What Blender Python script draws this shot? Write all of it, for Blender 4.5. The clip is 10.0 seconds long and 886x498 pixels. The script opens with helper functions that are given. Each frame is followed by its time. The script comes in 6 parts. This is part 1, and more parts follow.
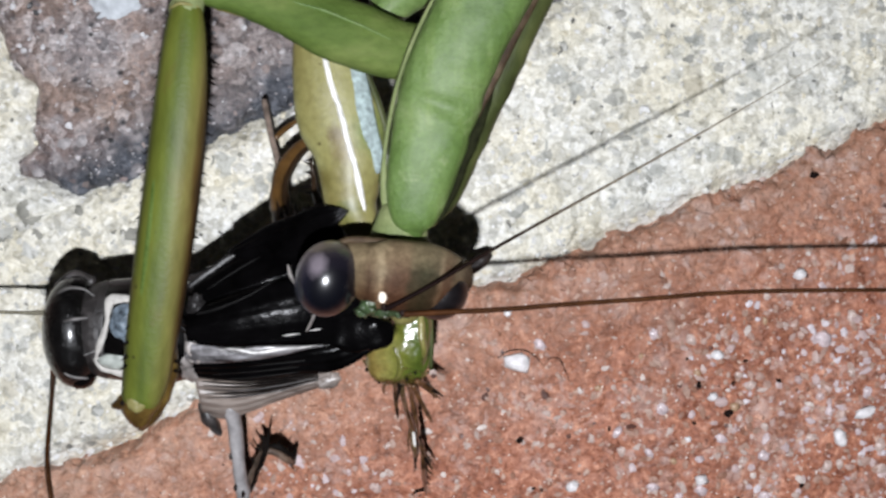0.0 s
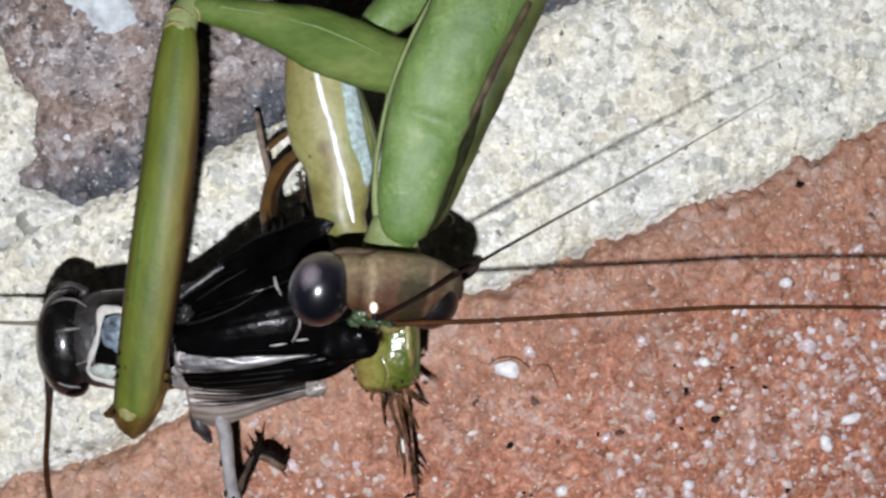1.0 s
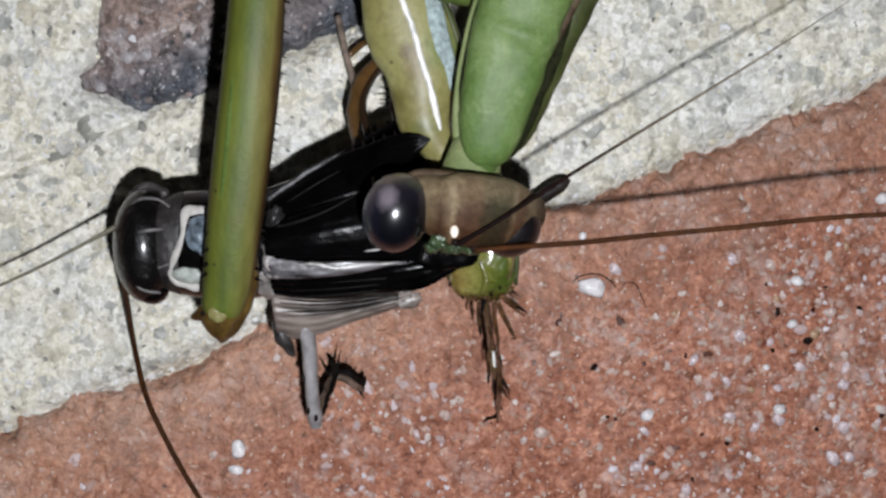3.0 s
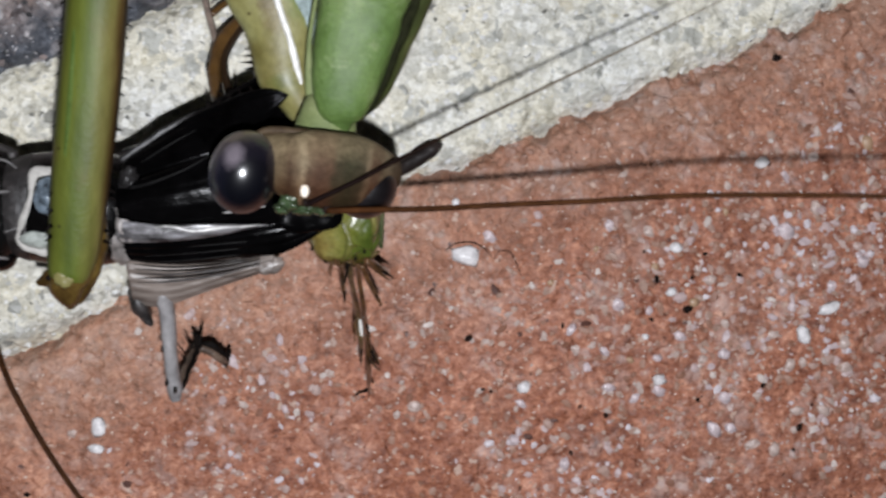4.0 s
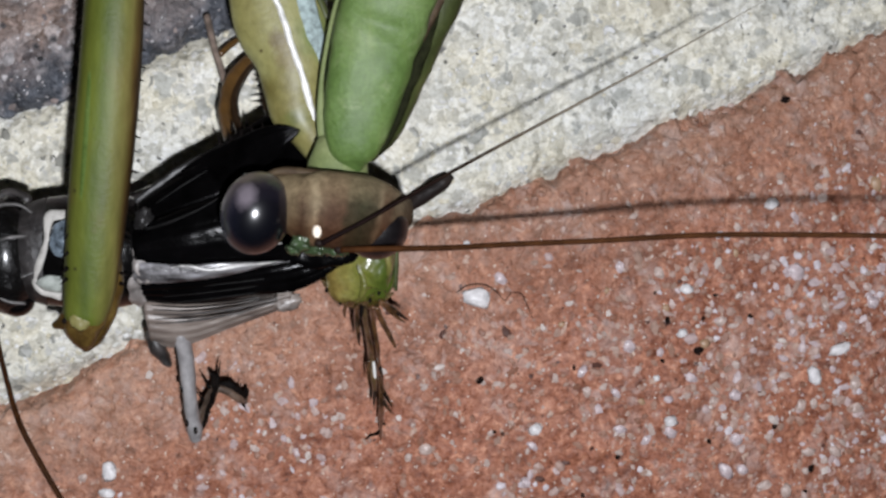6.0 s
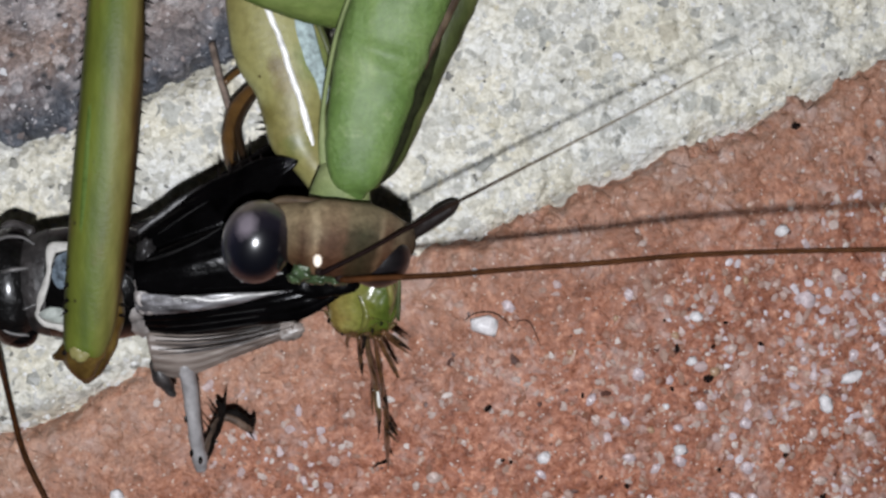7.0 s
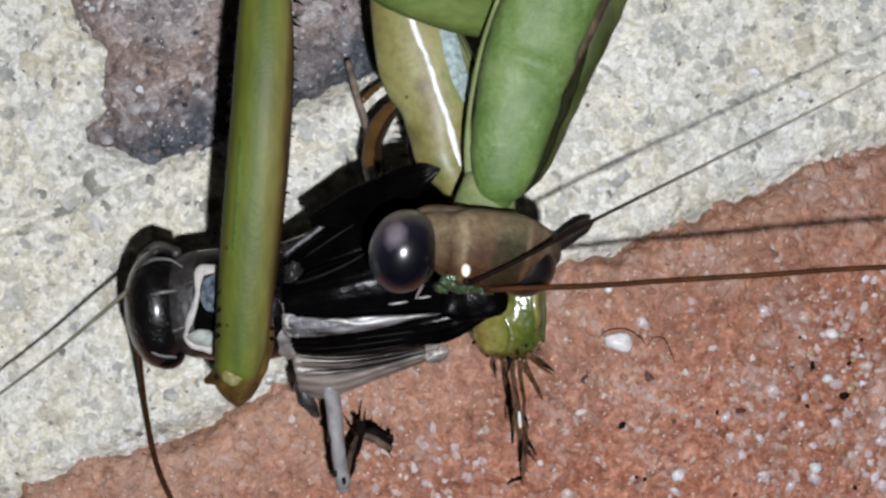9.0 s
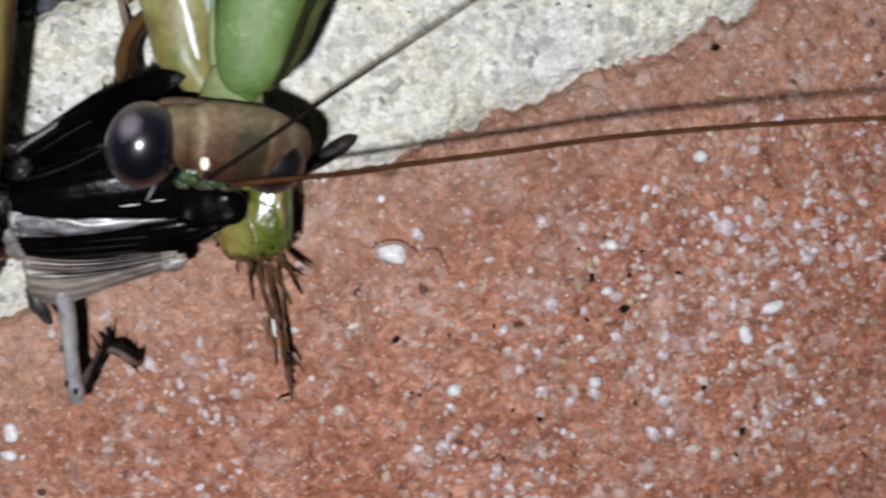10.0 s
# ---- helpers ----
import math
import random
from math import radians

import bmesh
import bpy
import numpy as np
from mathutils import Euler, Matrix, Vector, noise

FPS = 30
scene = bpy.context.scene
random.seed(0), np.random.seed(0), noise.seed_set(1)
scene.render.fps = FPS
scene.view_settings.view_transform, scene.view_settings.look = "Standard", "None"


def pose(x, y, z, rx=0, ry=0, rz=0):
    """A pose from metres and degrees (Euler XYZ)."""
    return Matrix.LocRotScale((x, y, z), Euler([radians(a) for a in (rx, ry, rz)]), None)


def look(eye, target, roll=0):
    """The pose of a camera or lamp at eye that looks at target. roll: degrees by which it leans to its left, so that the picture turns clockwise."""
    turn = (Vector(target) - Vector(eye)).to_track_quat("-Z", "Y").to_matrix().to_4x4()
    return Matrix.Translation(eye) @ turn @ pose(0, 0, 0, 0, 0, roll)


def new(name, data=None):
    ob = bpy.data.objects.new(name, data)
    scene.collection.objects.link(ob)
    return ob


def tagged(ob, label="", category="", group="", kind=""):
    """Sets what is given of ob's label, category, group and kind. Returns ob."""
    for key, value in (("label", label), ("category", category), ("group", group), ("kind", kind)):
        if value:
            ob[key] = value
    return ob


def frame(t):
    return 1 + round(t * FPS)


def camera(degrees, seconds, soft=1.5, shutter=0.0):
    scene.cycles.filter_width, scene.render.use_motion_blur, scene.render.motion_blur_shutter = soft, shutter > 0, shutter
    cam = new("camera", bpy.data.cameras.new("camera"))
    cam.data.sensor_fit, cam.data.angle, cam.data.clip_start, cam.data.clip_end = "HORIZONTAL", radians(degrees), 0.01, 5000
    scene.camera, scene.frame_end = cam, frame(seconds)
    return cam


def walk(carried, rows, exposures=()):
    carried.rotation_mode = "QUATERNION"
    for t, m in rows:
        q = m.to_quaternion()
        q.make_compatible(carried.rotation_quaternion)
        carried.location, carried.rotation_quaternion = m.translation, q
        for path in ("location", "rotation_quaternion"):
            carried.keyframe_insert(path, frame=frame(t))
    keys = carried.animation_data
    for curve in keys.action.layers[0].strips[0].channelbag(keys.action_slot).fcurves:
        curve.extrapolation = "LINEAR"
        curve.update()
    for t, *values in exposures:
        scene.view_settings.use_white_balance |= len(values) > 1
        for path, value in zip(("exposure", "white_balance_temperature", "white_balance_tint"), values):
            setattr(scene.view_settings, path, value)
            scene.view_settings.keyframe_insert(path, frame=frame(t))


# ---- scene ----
MM = 0.001

# ---------------------------------------------------------------- camera
cam = camera(28, 10.0, soft=2.75, shutter=0.35)
PATH = [
    (0.0, -7.18, 9.95, 86.68, -2.909, -2.198, 0.657),
    (0.5, -8.04, 10.36, 88.34, -2.996, -1.495, 0.690),
    (1.0, -5.47, 10.95, 88.24, -3.203, -1.339, 0.553),
    (1.5, -4.37, 9.70, 85.34, -3.376, -0.835, 0.495),
    (2.0, -6.90, 7.64, 85.23, -2.906, -1.767, 0.431),
    (2.2, -9.92, 7.18, 86.03, -2.575, -2.745, 0.670),
    (3.3, -11.59, 5.53, 82.80, -3.394, -2.842, 1.054),
    (3.5, -11.71, 4.70, 81.97, -3.021, -3.905, 0.915),
    (4.0, -9.25, 4.60, 81.54, -3.061, -5.633, 0.763),
    (4.5, -6.52, 6.11, 82.14, -3.878, -4.335, 0.582),
    (5.0, -8.81, 5.59, 81.76, -3.708, -4.327, 0.543),
    (5.2, -10.49, 4.34, 81.78, -2.698, -4.981, 0.595),
    (6.5, -9.77, 4.48, 81.29, -1.372, -6.107, 0.543),
    (7.0, -8.71, 5.15, 81.38, -1.166, -4.672, 0.483),
    (7.5, -10.37, 5.82, 81.51, -1.168, -4.413, 0.536),
    (8.0, -11.40, 6.22, 82.02, -1.039, -3.926, 0.521),
    (8.5, -10.89, 6.61, 81.83, -1.621, -2.746, 0.388),
    (9.0, -12.12, 6.72, 80.92, -1.763, -2.753, 0.463),
    (9.5, -10.30, 4.11, 79.34, -2.343, -5.146, 0.764),
    (10.0, -4.87, 3.80, 79.00, -2.601, -5.075, 0.479),
]
walk(cam, [(t, pose(x * MM, y * MM, z * MM, a, b, c)) for t, x, y, z, a, b, c in PATH],
     exposures=((0.0, 0.0), (0.5, 0.01), (1.0, 0.0), (1.5, 0.05), (2.0, -0.29), (3.5, -0.33), (5.0, -0.34), (7.5, -0.32), (8.5, -0.29), (9.0, -0.27), (10.0, -0.18)))

# ---------------------------------------------------------------- light: night, one hand-held torch beside the lens
world = bpy.data.worlds.new("night_sky")
scene.world = world
world.use_nodes = True
world.node_tree.nodes["Background"].inputs[0].default_value = (0.62, 0.62, 0.66, 1)
world.node_tree.nodes["Background"].inputs[1].default_value = 0.015

torch = bpy.data.lights.new("torch", "AREA")
torch.shape, torch.size, torch.energy = "DISK", 0.0011, 0.126
torch.color = (0.912, 0.937, 1.0)
lamp = new("torch", torch)
lamp.matrix_world = look((-8.5 * MM, 0.5 * MM, 86 * MM), (-5 * MM, 4 * MM, 0))


# ---------------------------------------------------------------- materials
def shader(name, rough=0.6, spec=0.5, coat=0.0, coat_rough=0.1, sheen=0.0, trans=0.0):
    m = bpy.data.materials.new(name)
    m.use_nodes = True
    t = m.node_tree
    b = t.nodes["Principled BSDF"]
    b.inputs["Roughness"].default_value = rough
    b.inputs["Specular IOR Level"].default_value = spec
    b.inputs["Coat Weight"].default_value = coat
    b.inputs["Coat Roughness"].default_value = coat_rough
    b.inputs["Transmission Weight"].default_value = trans
    return m, t, b


def coords(t, stretch=(1, 1, 1)):
    c = t.nodes.new("ShaderNodeTexCoord")
    mp = t.nodes.new("ShaderNodeMapping")
    mp.inputs["Scale"].default_value = [1000 * v for v in stretch]
    t.links.new(c.outputs["Object"], mp.inputs["Vector"])
    return mp.outputs["Vector"]


def noise_tex(t, vec, scale, detail=4.0, rough=0.55):
    n = t.nodes.new("ShaderNodeTexNoise")
    n.inputs["Scale"].default_value = scale
    n.inputs["Detail"].default_value = detail
    n.inputs["Roughness"].default_value = rough
    t.links.new(vec, n.inputs["Vector"])
    return n.outputs["Fac"]


def ramp(t, fac, stops, smooth="LINEAR"):
    r = t.nodes.new("ShaderNodeValToRGB")
    r.color_ramp.interpolation = smooth
    e = r.color_ramp.elements
    while len(e) < len(stops):
        e.new(0.5)
    for k, (p, c) in zip(e, stops):
        k.position = p
        k.color = (*c, 1) if len(c) == 3 else c
    t.links.new(fac, r.inputs["Fac"])
    return r.outputs["Color"]


def blend(t, fac, a, b, mode="MIX"):
    m = t.nodes.new("ShaderNodeMix")
    m.data_type, m.blend_type = "RGBA", mode
    for sock, v in ((m.inputs[0], fac), (m.inputs[6], a), (m.inputs[7], b)):
        if isinstance(v, (int, float)):
            sock.default_value = v
        elif isinstance(v, tuple):
            sock.default_value = (*v, 1)
        else:
            t.links.new(v, sock)
    return m.outputs[2]


def bump(t, b, fac, dist, strength=1.0):
    n = t.nodes.new("ShaderNodeBump")
    n.inputs["Distance"].default_value = dist * MM
    n.inputs["Strength"].default_value = strength
    t.links.new(fac, n.inputs["Height"])
    t.links.new(n.outputs["Normal"], b.inputs["Normal"])


def speckle(t, vec, scale, low, high):
    """Round flecks: 1 inside the cells' cores, 0 outside; about half of the cells carry one."""
    v = t.nodes.new("ShaderNodeTexVoronoi")
    v.inputs["Scale"].default_value = scale
    t.links.new(vec, v.inputs["Vector"])
    core = ramp(t, v.outputs["Distance"], [(low, (1, 1, 1)), (high, (0, 0, 0))])
    sep = t.nodes.new("ShaderNodeSeparateColor")
    t.links.new(v.outputs["Color"], sep.inputs[0])
    pick = ramp(t, sep.outputs[0], [(0.62, (0, 0, 0)), (0.66, (1, 1, 1))])
    return blend(t, 1.0, core, pick, "MULTIPLY"), sep.outputs[1]


def clasts(t, vec, scale, jitter=1.0):
    """Packed angular grains: a random tone for each and the nearness of its edge."""
    v = t.nodes.new("ShaderNodeTexVoronoi")
    v.inputs["Scale"].default_value = scale
    v.inputs["Randomness"].default_value = jitter
    t.links.new(vec, v.inputs["Vector"])
    sep = t.nodes.new("ShaderNodeSeparateColor")
    t.links.new(v.outputs["Color"], sep.inputs[0])
    e = t.nodes.new("ShaderNodeTexVoronoi")
    e.feature = "DISTANCE_TO_EDGE"
    e.inputs["Scale"].default_value = scale
    e.inputs["Randomness"].default_value = jitter
    t.links.new(vec, e.inputs["Vector"])
    return sep.outputs[0], e.outputs["Distance"], sep.outputs[1]


def warped(t, vec, scale, amount):
    """Coordinates shaken by noise, so that cells lose their straight sides."""
    n = t.nodes.new("ShaderNodeTexNoise")
    n.inputs["Scale"].default_value = scale
    n.inputs["Detail"].default_value = 3
    t.links.new(vec, n.inputs["Vector"])
    m = t.nodes.new("ShaderNodeVectorMath")
    m.operation = "MULTIPLY_ADD"
    m.inputs[1].default_value = (amount, amount, amount)
    t.links.new(n.outputs["Color"], m.inputs[0])
    t.links.new(vec, m.inputs[2])
    return m.outputs["Vector"]


def add_math(t, a, b, ka=1.0, kb=1.0):
    m = t.nodes.new("ShaderNodeMath")
    m.operation = "MULTIPLY_ADD"
    n = t.nodes.new("ShaderNodeMath")
    n.operation = "MULTIPLY"
    n.inputs[1].default_value = kb
    t.links.new(b, n.inputs[0])
    m.inputs[1].default_value = ka
    t.links.new(a, m.inputs[0])
    t.links.new(n.outputs[0], m.inputs[2])
    return m.outputs[0]


def mat_red_brick():
    """Orange-red fired clay, mottled at several sizes, with sandy patches by the joint and a lilac salt bloom."""
    m, t, b = shader("red_brick", 0.62, 0.4)
    v = coords(t)
    w = warped(t, v, 1.1, 1.3)
    sep = t.nodes.new("ShaderNodeSeparateXYZ")
    t.links.new(v, sep.inputs[0])
    big = ramp(t, noise_tex(t, v, 0.11, 4, 0.6), [(0.32, (0.230, 0.075, 0.039)), (0.5, (0.268, 0.096, 0.054)), (0.7, (0.290, 0.120, 0.075))])
    drift = ramp(t, noise_tex(t, w, 0.55, 3, 0.55), [(0.32, (0.74, 0.68, 0.64)), (0.5, (1.0, 1.0, 1.0)), (0.68, (1.2, 1.24, 1.26))])
    col = blend(t, 1.0, big, drift, "MULTIPLY")
    curls = ramp(t, noise_tex(t, warped(t, v, 1.6, 1.0), 2.1, 2, 0.5), [(0.27, (0.44, 0.36, 0.31)), (0.38, (0.80, 0.74, 0.70)), (0.52, (1.0, 1.01, 1.01)), (0.62, (1.22, 1.36, 1.42)), (0.72, (1.6, 1.98, 2.15))])
    col = blend(t, 1.0, col, curls, "MULTIPLY")
    fine = ramp(t, noise_tex(t, warped(t, v, 3.0, 0.4), 4.6, 3, 0.6), [(0.28, (0.58, 0.52, 0.48)), (0.46, (0.98, 0.98, 0.98)), (0.68, (1.26, 1.38, 1.42))])
    col = blend(t, 1.0, col, fine, "MULTIPLY")
    # sandy skin towards the joint; one half of the brick graded paler and less red
    mp = t.nodes.new("ShaderNodeMapping")
    mp.inputs["Rotation"].default_value = (0, 0, -radians(22.6))
    t.links.new(v, mp.inputs["Vector"])
    along = t.nodes.new("ShaderNodeSeparateXYZ")
    t.links.new(mp.outputs["Vector"], along.inputs[0])
    joint = t.nodes.new("ShaderNodeMapRange")
    for key, num in (("From Min", 0.0), ("From Max", 8.0), ("To Min", 0.0), ("To Max", 0.5)):
        joint.inputs[key].default_value = num
    t.links.new(add_math(t, along.outputs[1], noise_tex(t, v, 0.22, 5, 0.65), 1.0, 7.0), joint.inputs["Value"])
    sandy = ramp(t, noise_tex(t, w, 1.6, 4, 0.6), [(0.32, (0.223, 0.122, 0.074)), (0.5, (0.318, 0.212, 0.148)), (0.68, (0.403, 0.307, 0.239))])
    col = blend(t, joint.outputs[0], col, sandy)
    pale = t.nodes.new("ShaderNodeMapRange")
    for key, num in (("From Min", 6.0), ("From Max", -16.0), ("To Min", 0.0), ("To Max", 0.60)):
        pale.inputs[key].default_value = num
    t.links.new(add_math(t, sep.outputs[0], noise_tex(t, v, 0.2, 5, 0.6), 1.0, 8.0), pale.inputs["Value"])
    col = blend(t, pale.outputs[0], col, blend(t, 1.0, col, (1.22, 1.36, 1.42), "MULTIPLY"))
    # salt bloom: soft lilac spots that crowd together in patches
    half = t.nodes.new("ShaderNodeMapRange")
    for key, num in (("From Min", -16.0), ("From Max", 10.0), ("To Min", 0.25), ("To Max", 0.45)):
        half.inputs[key].default_value = num
    t.links.new(sep.outputs[0], half.inputs["Value"])
    patch = ramp(t, noise_tex(t, v, 0.22, 5, 0.62), [(0.44, (0, 0, 0)), (0.58, (1, 1, 1))])
    patch = blend(t, 1.0, patch, half.outputs[0], "MULTIPLY")
    spots, _ = speckle(t, w, 1.0, 0.30, 0.62)
    dabs, _ = speckle(t, w, 2.1, 0.28, 0.55)
    veil = ramp(t, noise_tex(t, w, 1.3, 4, 0.6), [(0.50, (0, 0, 0)), (0.66, (0.6, 0.6, 0.6))])
    col = blend(t, blend(t, 1.0, patch, veil, "MULTIPLY"), col, (0.34, 0.245, 0.215))
    col = blend(t, blend(t, 1.0, patch, spots, "MULTIPLY"), col, (0.44, 0.335, 0.30))
    col = blend(t, blend(t, 1.0, patch, dabs, "MULTIPLY"), col, (0.50, 0.40, 0.37))
    f, _ = speckle(t, w, 1.7, 0.14, 0.28)
    col = blend(t, f, col, (0.42, 0.29, 0.23))
    f, _ = speckle(t, w, 3.1, 0.10, 0.22)
    col = blend(t, f, col, (0.50, 0.38, 0.31))
    f, _ = speckle(t, v, 2.6, 0.07, 0.16)
    col = blend(t, f, col, (0.62, 0.52, 0.46))
    f, _ = speckle(t, w, 1.5, 0.06, 0.13)
    col = blend(t, f, col, (0.075, 0.026, 0.015))
    t.links.new(col, b.inputs["Base Color"])
    bump(t, b, noise_tex(t, w, 1.5, 3, 0.5), 0.42, 1.0)
    return m


def blotch_mask(t, value):
    r = t.nodes.new("ShaderNodeMapRange")
    for key, num in (("From Min", 1.95), ("From Max", 1.25), ("To Min", 0.0), ("To Max", 0.8)):
        r.inputs[key].default_value = num
    t.links.new(value, r.inputs["Value"])
    return r.outputs[0]


def mat_dark_brick():
    m, t, b = shader("purple_brown_brick", 0.6, 0.45)
    v = coords(t)
    w = warped(t, v, 0.8, 1.0)
    big = ramp(t, noise_tex(t, v, 0.15, 5, 0.62), [(0.30, (0.122, 0.108, 0.112)), (0.42, (0.216, 0.184, 0.180)), (0.52, (0.266, 0.176, 0.133)), (0.60, (0.230, 0.191, 0.180)), (0.74, (0.317, 0.295, 0.302))])
    for centre, reach, tint in (((-21.4, 12.8, 0), 3.4, (0.259, 0.162, 0.108)), ((-20.9, 15.0, 0), 2.2, (0.259, 0.252, 0.266)), ((-22.2, 10.4, 0), 2.0, (0.173, 0.122, 0.112)), ((-12.0, 15.0, 0), 6.0, (0.180, 0.155, 0.148))):
        far = t.nodes.new("ShaderNodeVectorMath")
        far.operation = "DISTANCE"
        far.inputs[1].default_value = centre
        t.links.new(v, far.inputs[0])
        ragged = add_math(t, far.outputs["Value"], noise_tex(t, v, 0.45, 6, 0.65), 1.0 / reach, 1.6)
        big = blend(t, blotch_mask(t, ragged), big, tint)
    tone, edge, _ = clasts(t, w, 1.6)
    cell = ramp(t, tone, [(0.0, (0.029, 0.025, 0.027)), (0.5, (0.144, 0.112, 0.104)), (0.8, (0.238, 0.205, 0.194)), (1.0, (0.403, 0.382, 0.382))])
    col = blend(t, 0.58, big, cell)
    fine = ramp(t, noise_tex(t, v, 3.2, 7, 0.78), [(0.3, (0.36, 0.35, 0.35)), (0.5, (1.05, 1.05, 1.05)), (0.70, (1.9, 1.87, 1.87))])
    col = blend(t, 1.0, col, fine, "MULTIPLY")
    # vitrified blue-black rim along the lower arris
    mp = t.nodes.new("ShaderNodeMapping")
    mp.inputs["Rotation"].default_value = (0, 0, -radians(22.6))
    t.links.new(v, mp.inputs["Vector"])
    sep = t.nodes.new("ShaderNodeSeparateXYZ")
    t.links.new(mp.outputs["Vector"], sep.inputs[0])
    near = t.nodes.new("ShaderNodeMapRange")
    near.inputs["From Min"].default_value, near.inputs["From Max"].default_value = 18.4, 16.4
    wob = add_math(t, sep.outputs[1], noise_tex(t, v, 0.3, 5, 0.65), 1.0, 6.0)
    off = t.nodes.new("ShaderNodeMath")
    off.inputs[1].default_value = -3.0
    t.links.new(wob, off.inputs[0])
    t.links.new(off.outputs[0], near.inputs["Value"])
    vit = ramp(t, noise_tex(t, v, 1.3, 6, 0.7), [(0.35, (0.022, 0.024, 0.030)), (0.55, (0.061, 0.066, 0.079)), (0.75, (0.173, 0.187, 0.216))])
    col = blend(t, near.outputs[0], col, vit)
    f, _ = speckle(t, w, 1.0, 0.16, 0.42)
    col = blend(t, blend(t, 1.0, f, (0.7, 0.7, 0.7), "MULTIPLY"), col, (0.30, 0.275, 0.275))
    f, _ = speckle(t, v, 1.35, 0.12, 0.30)
    col = blend(t, f, col, (0.035, 0.032, 0.034))
    f, _ = speckle(t, w, 2.2, 0.10, 0.24)
    col = blend(t, f, col, (0.42, 0.40, 0.405))
    f, _ = speckle(t, v, 3.3, 0.07, 0.16)
    col = blend(t, f, col, (0.66, 0.65, 0.66))
    t.links.new(col, b.inputs["Base Color"])
    b.inputs["Roughness"].default_value = 0.45
    bump(t, b, add_math(t, noise_tex(t, v, 1.8, 4, 0.6), edge, 1.0, 0.4), 0.40, 1.0)
    return m


def mat_plain_brick():
    m, t, b = shader("weathered_brick", 0.85, 0.3)
    v = coords(t)
    info = t.nodes.new("ShaderNodeObjectInfo")
    tone = ramp(t, info.outputs["Random"], [(0.0, (0.33, 0.12, 0.07)), (0.5, (0.40, 0.16, 0.09)), (1.0, (0.18, 0.12, 0.11))])
    fine = ramp(t, noise_tex(t, v, 0.4, 8, 0.7), [(0.3, (0.12, 0.06, 0.04)), (0.7, (0.45, 0.25, 0.18))])
    t.links.new(blend(t, 0.45, tone, fine), b.inputs["Base Color"])
    bump(t, b, noise_tex(t, v, 0.8, 8, 0.7), 0.6)
    return m


def mat_mortar():
    """Lime mortar: packed milky and yellowish sand with grey translucent stones and black specks in it."""
    m, t, b = shader("cream_mortar", 0.6, 0.4)
    v = coords(t)
    w = warped(t, v, 1.4, 0.7)
    big = ramp(t, noise_tex(t, v, 0.17, 5, 0.6), [(0.34, (0.528, 0.528, 0.508)), (0.46, (0.574, 0.564, 0.521)), (0.58, (0.581, 0.551, 0.462)), (0.72, (0.587, 0.584, 0.568))])
    tone, edge, other = clasts(t, w, 2.7)
    grain = ramp(t, tone, [(0.0, (0.62, 0.61, 0.57)), (0.2, (0.88, 0.87, 0.825)), (0.5, (1.02, 1.015, 0.99)), (0.8, (1.08, 1.08, 1.065)), (1.0, (1.16, 1.16, 1.16))])
    col = blend(t, 0.9, big, grain, "MULTIPLY")
    gaps = ramp(t, edge, [(0.0, (0.80, 0.78, 0.72)), (0.10, (1, 1, 1))])
    col = blend(t, 0.8, col, gaps, "MULTIPLY")
    # larger stones, a fifth of them grey and glassy
    tone, edge, other = clasts(t, w, 1.05)
    stone = ramp(t, tone, [(0.0, (1, 1, 1)), (0.14, (0.85, 0.85, 0.85)), (0.24, (0.5, 0.5, 0.5)), (0.30, (0, 0, 0))])
    stone = blend(t, 1.0, stone, ramp(t, edge, [(0.08, (0, 0, 0)), (0.15, (1, 1, 1))]), "MULTIPLY")
    hue = ramp(t, other, [(0.0, (0.26, 0.265, 0.245)), (0.4, (0.36, 0.36, 0.325)), (0.7, (0.41, 0.375, 0.29)), (1.0, (0.45, 0.455, 0.435))])
    col = blend(t, stone, col, hue)
    tone, edge, other = clasts(t, w, 1.9)
    chip = ramp(t, tone, [(0.0, (1, 1, 1)), (0.12, (0.8, 0.8, 0.8)), (0.17, (0, 0, 0))])
    chip = blend(t, 1.0, chip, ramp(t, edge, [(0.10, (0, 0, 0)), (0.18, (1, 1, 1))]), "MULTIPLY")
    col = blend(t, chip, col, ramp(t, other, [(0.0, (0.20, 0.20, 0.18)), (0.5, (0.33, 0.325, 0.29)), (1.0, (0.42, 0.41, 0.36))]))
    fine = ramp(t, noise_tex(t, v, 3.4, 4, 0.62), [(0.30, (0.70, 0.695, 0.66)), (0.47, (1.0, 1.0, 1.0)), (0.72, (1.14, 1.14, 1.14))])
    col = blend(t, 1.0, col, fine, "MULTIPLY")
    f, _ = speckle(t, w, 1.0, 0.07, 0.14)
    col = blend(t, f, col, (0.07, 0.068, 0.06))
    f, _ = speckle(t, w, 2.0, 0.07, 0.15)
    col = blend(t, f, col, (0.22, 0.215, 0.19))
    f, _ = speckle(t, v, 2.3, 0.12, 0.22)
    col = blend(t, f, col, (0.66, 0.66, 0.65))
    t.links.new(col, b.inputs["Base Color"])
    bump(t, b, noise_tex(t, w, 1.6, 3, 0.5), 0.26, 1.0)
    return m


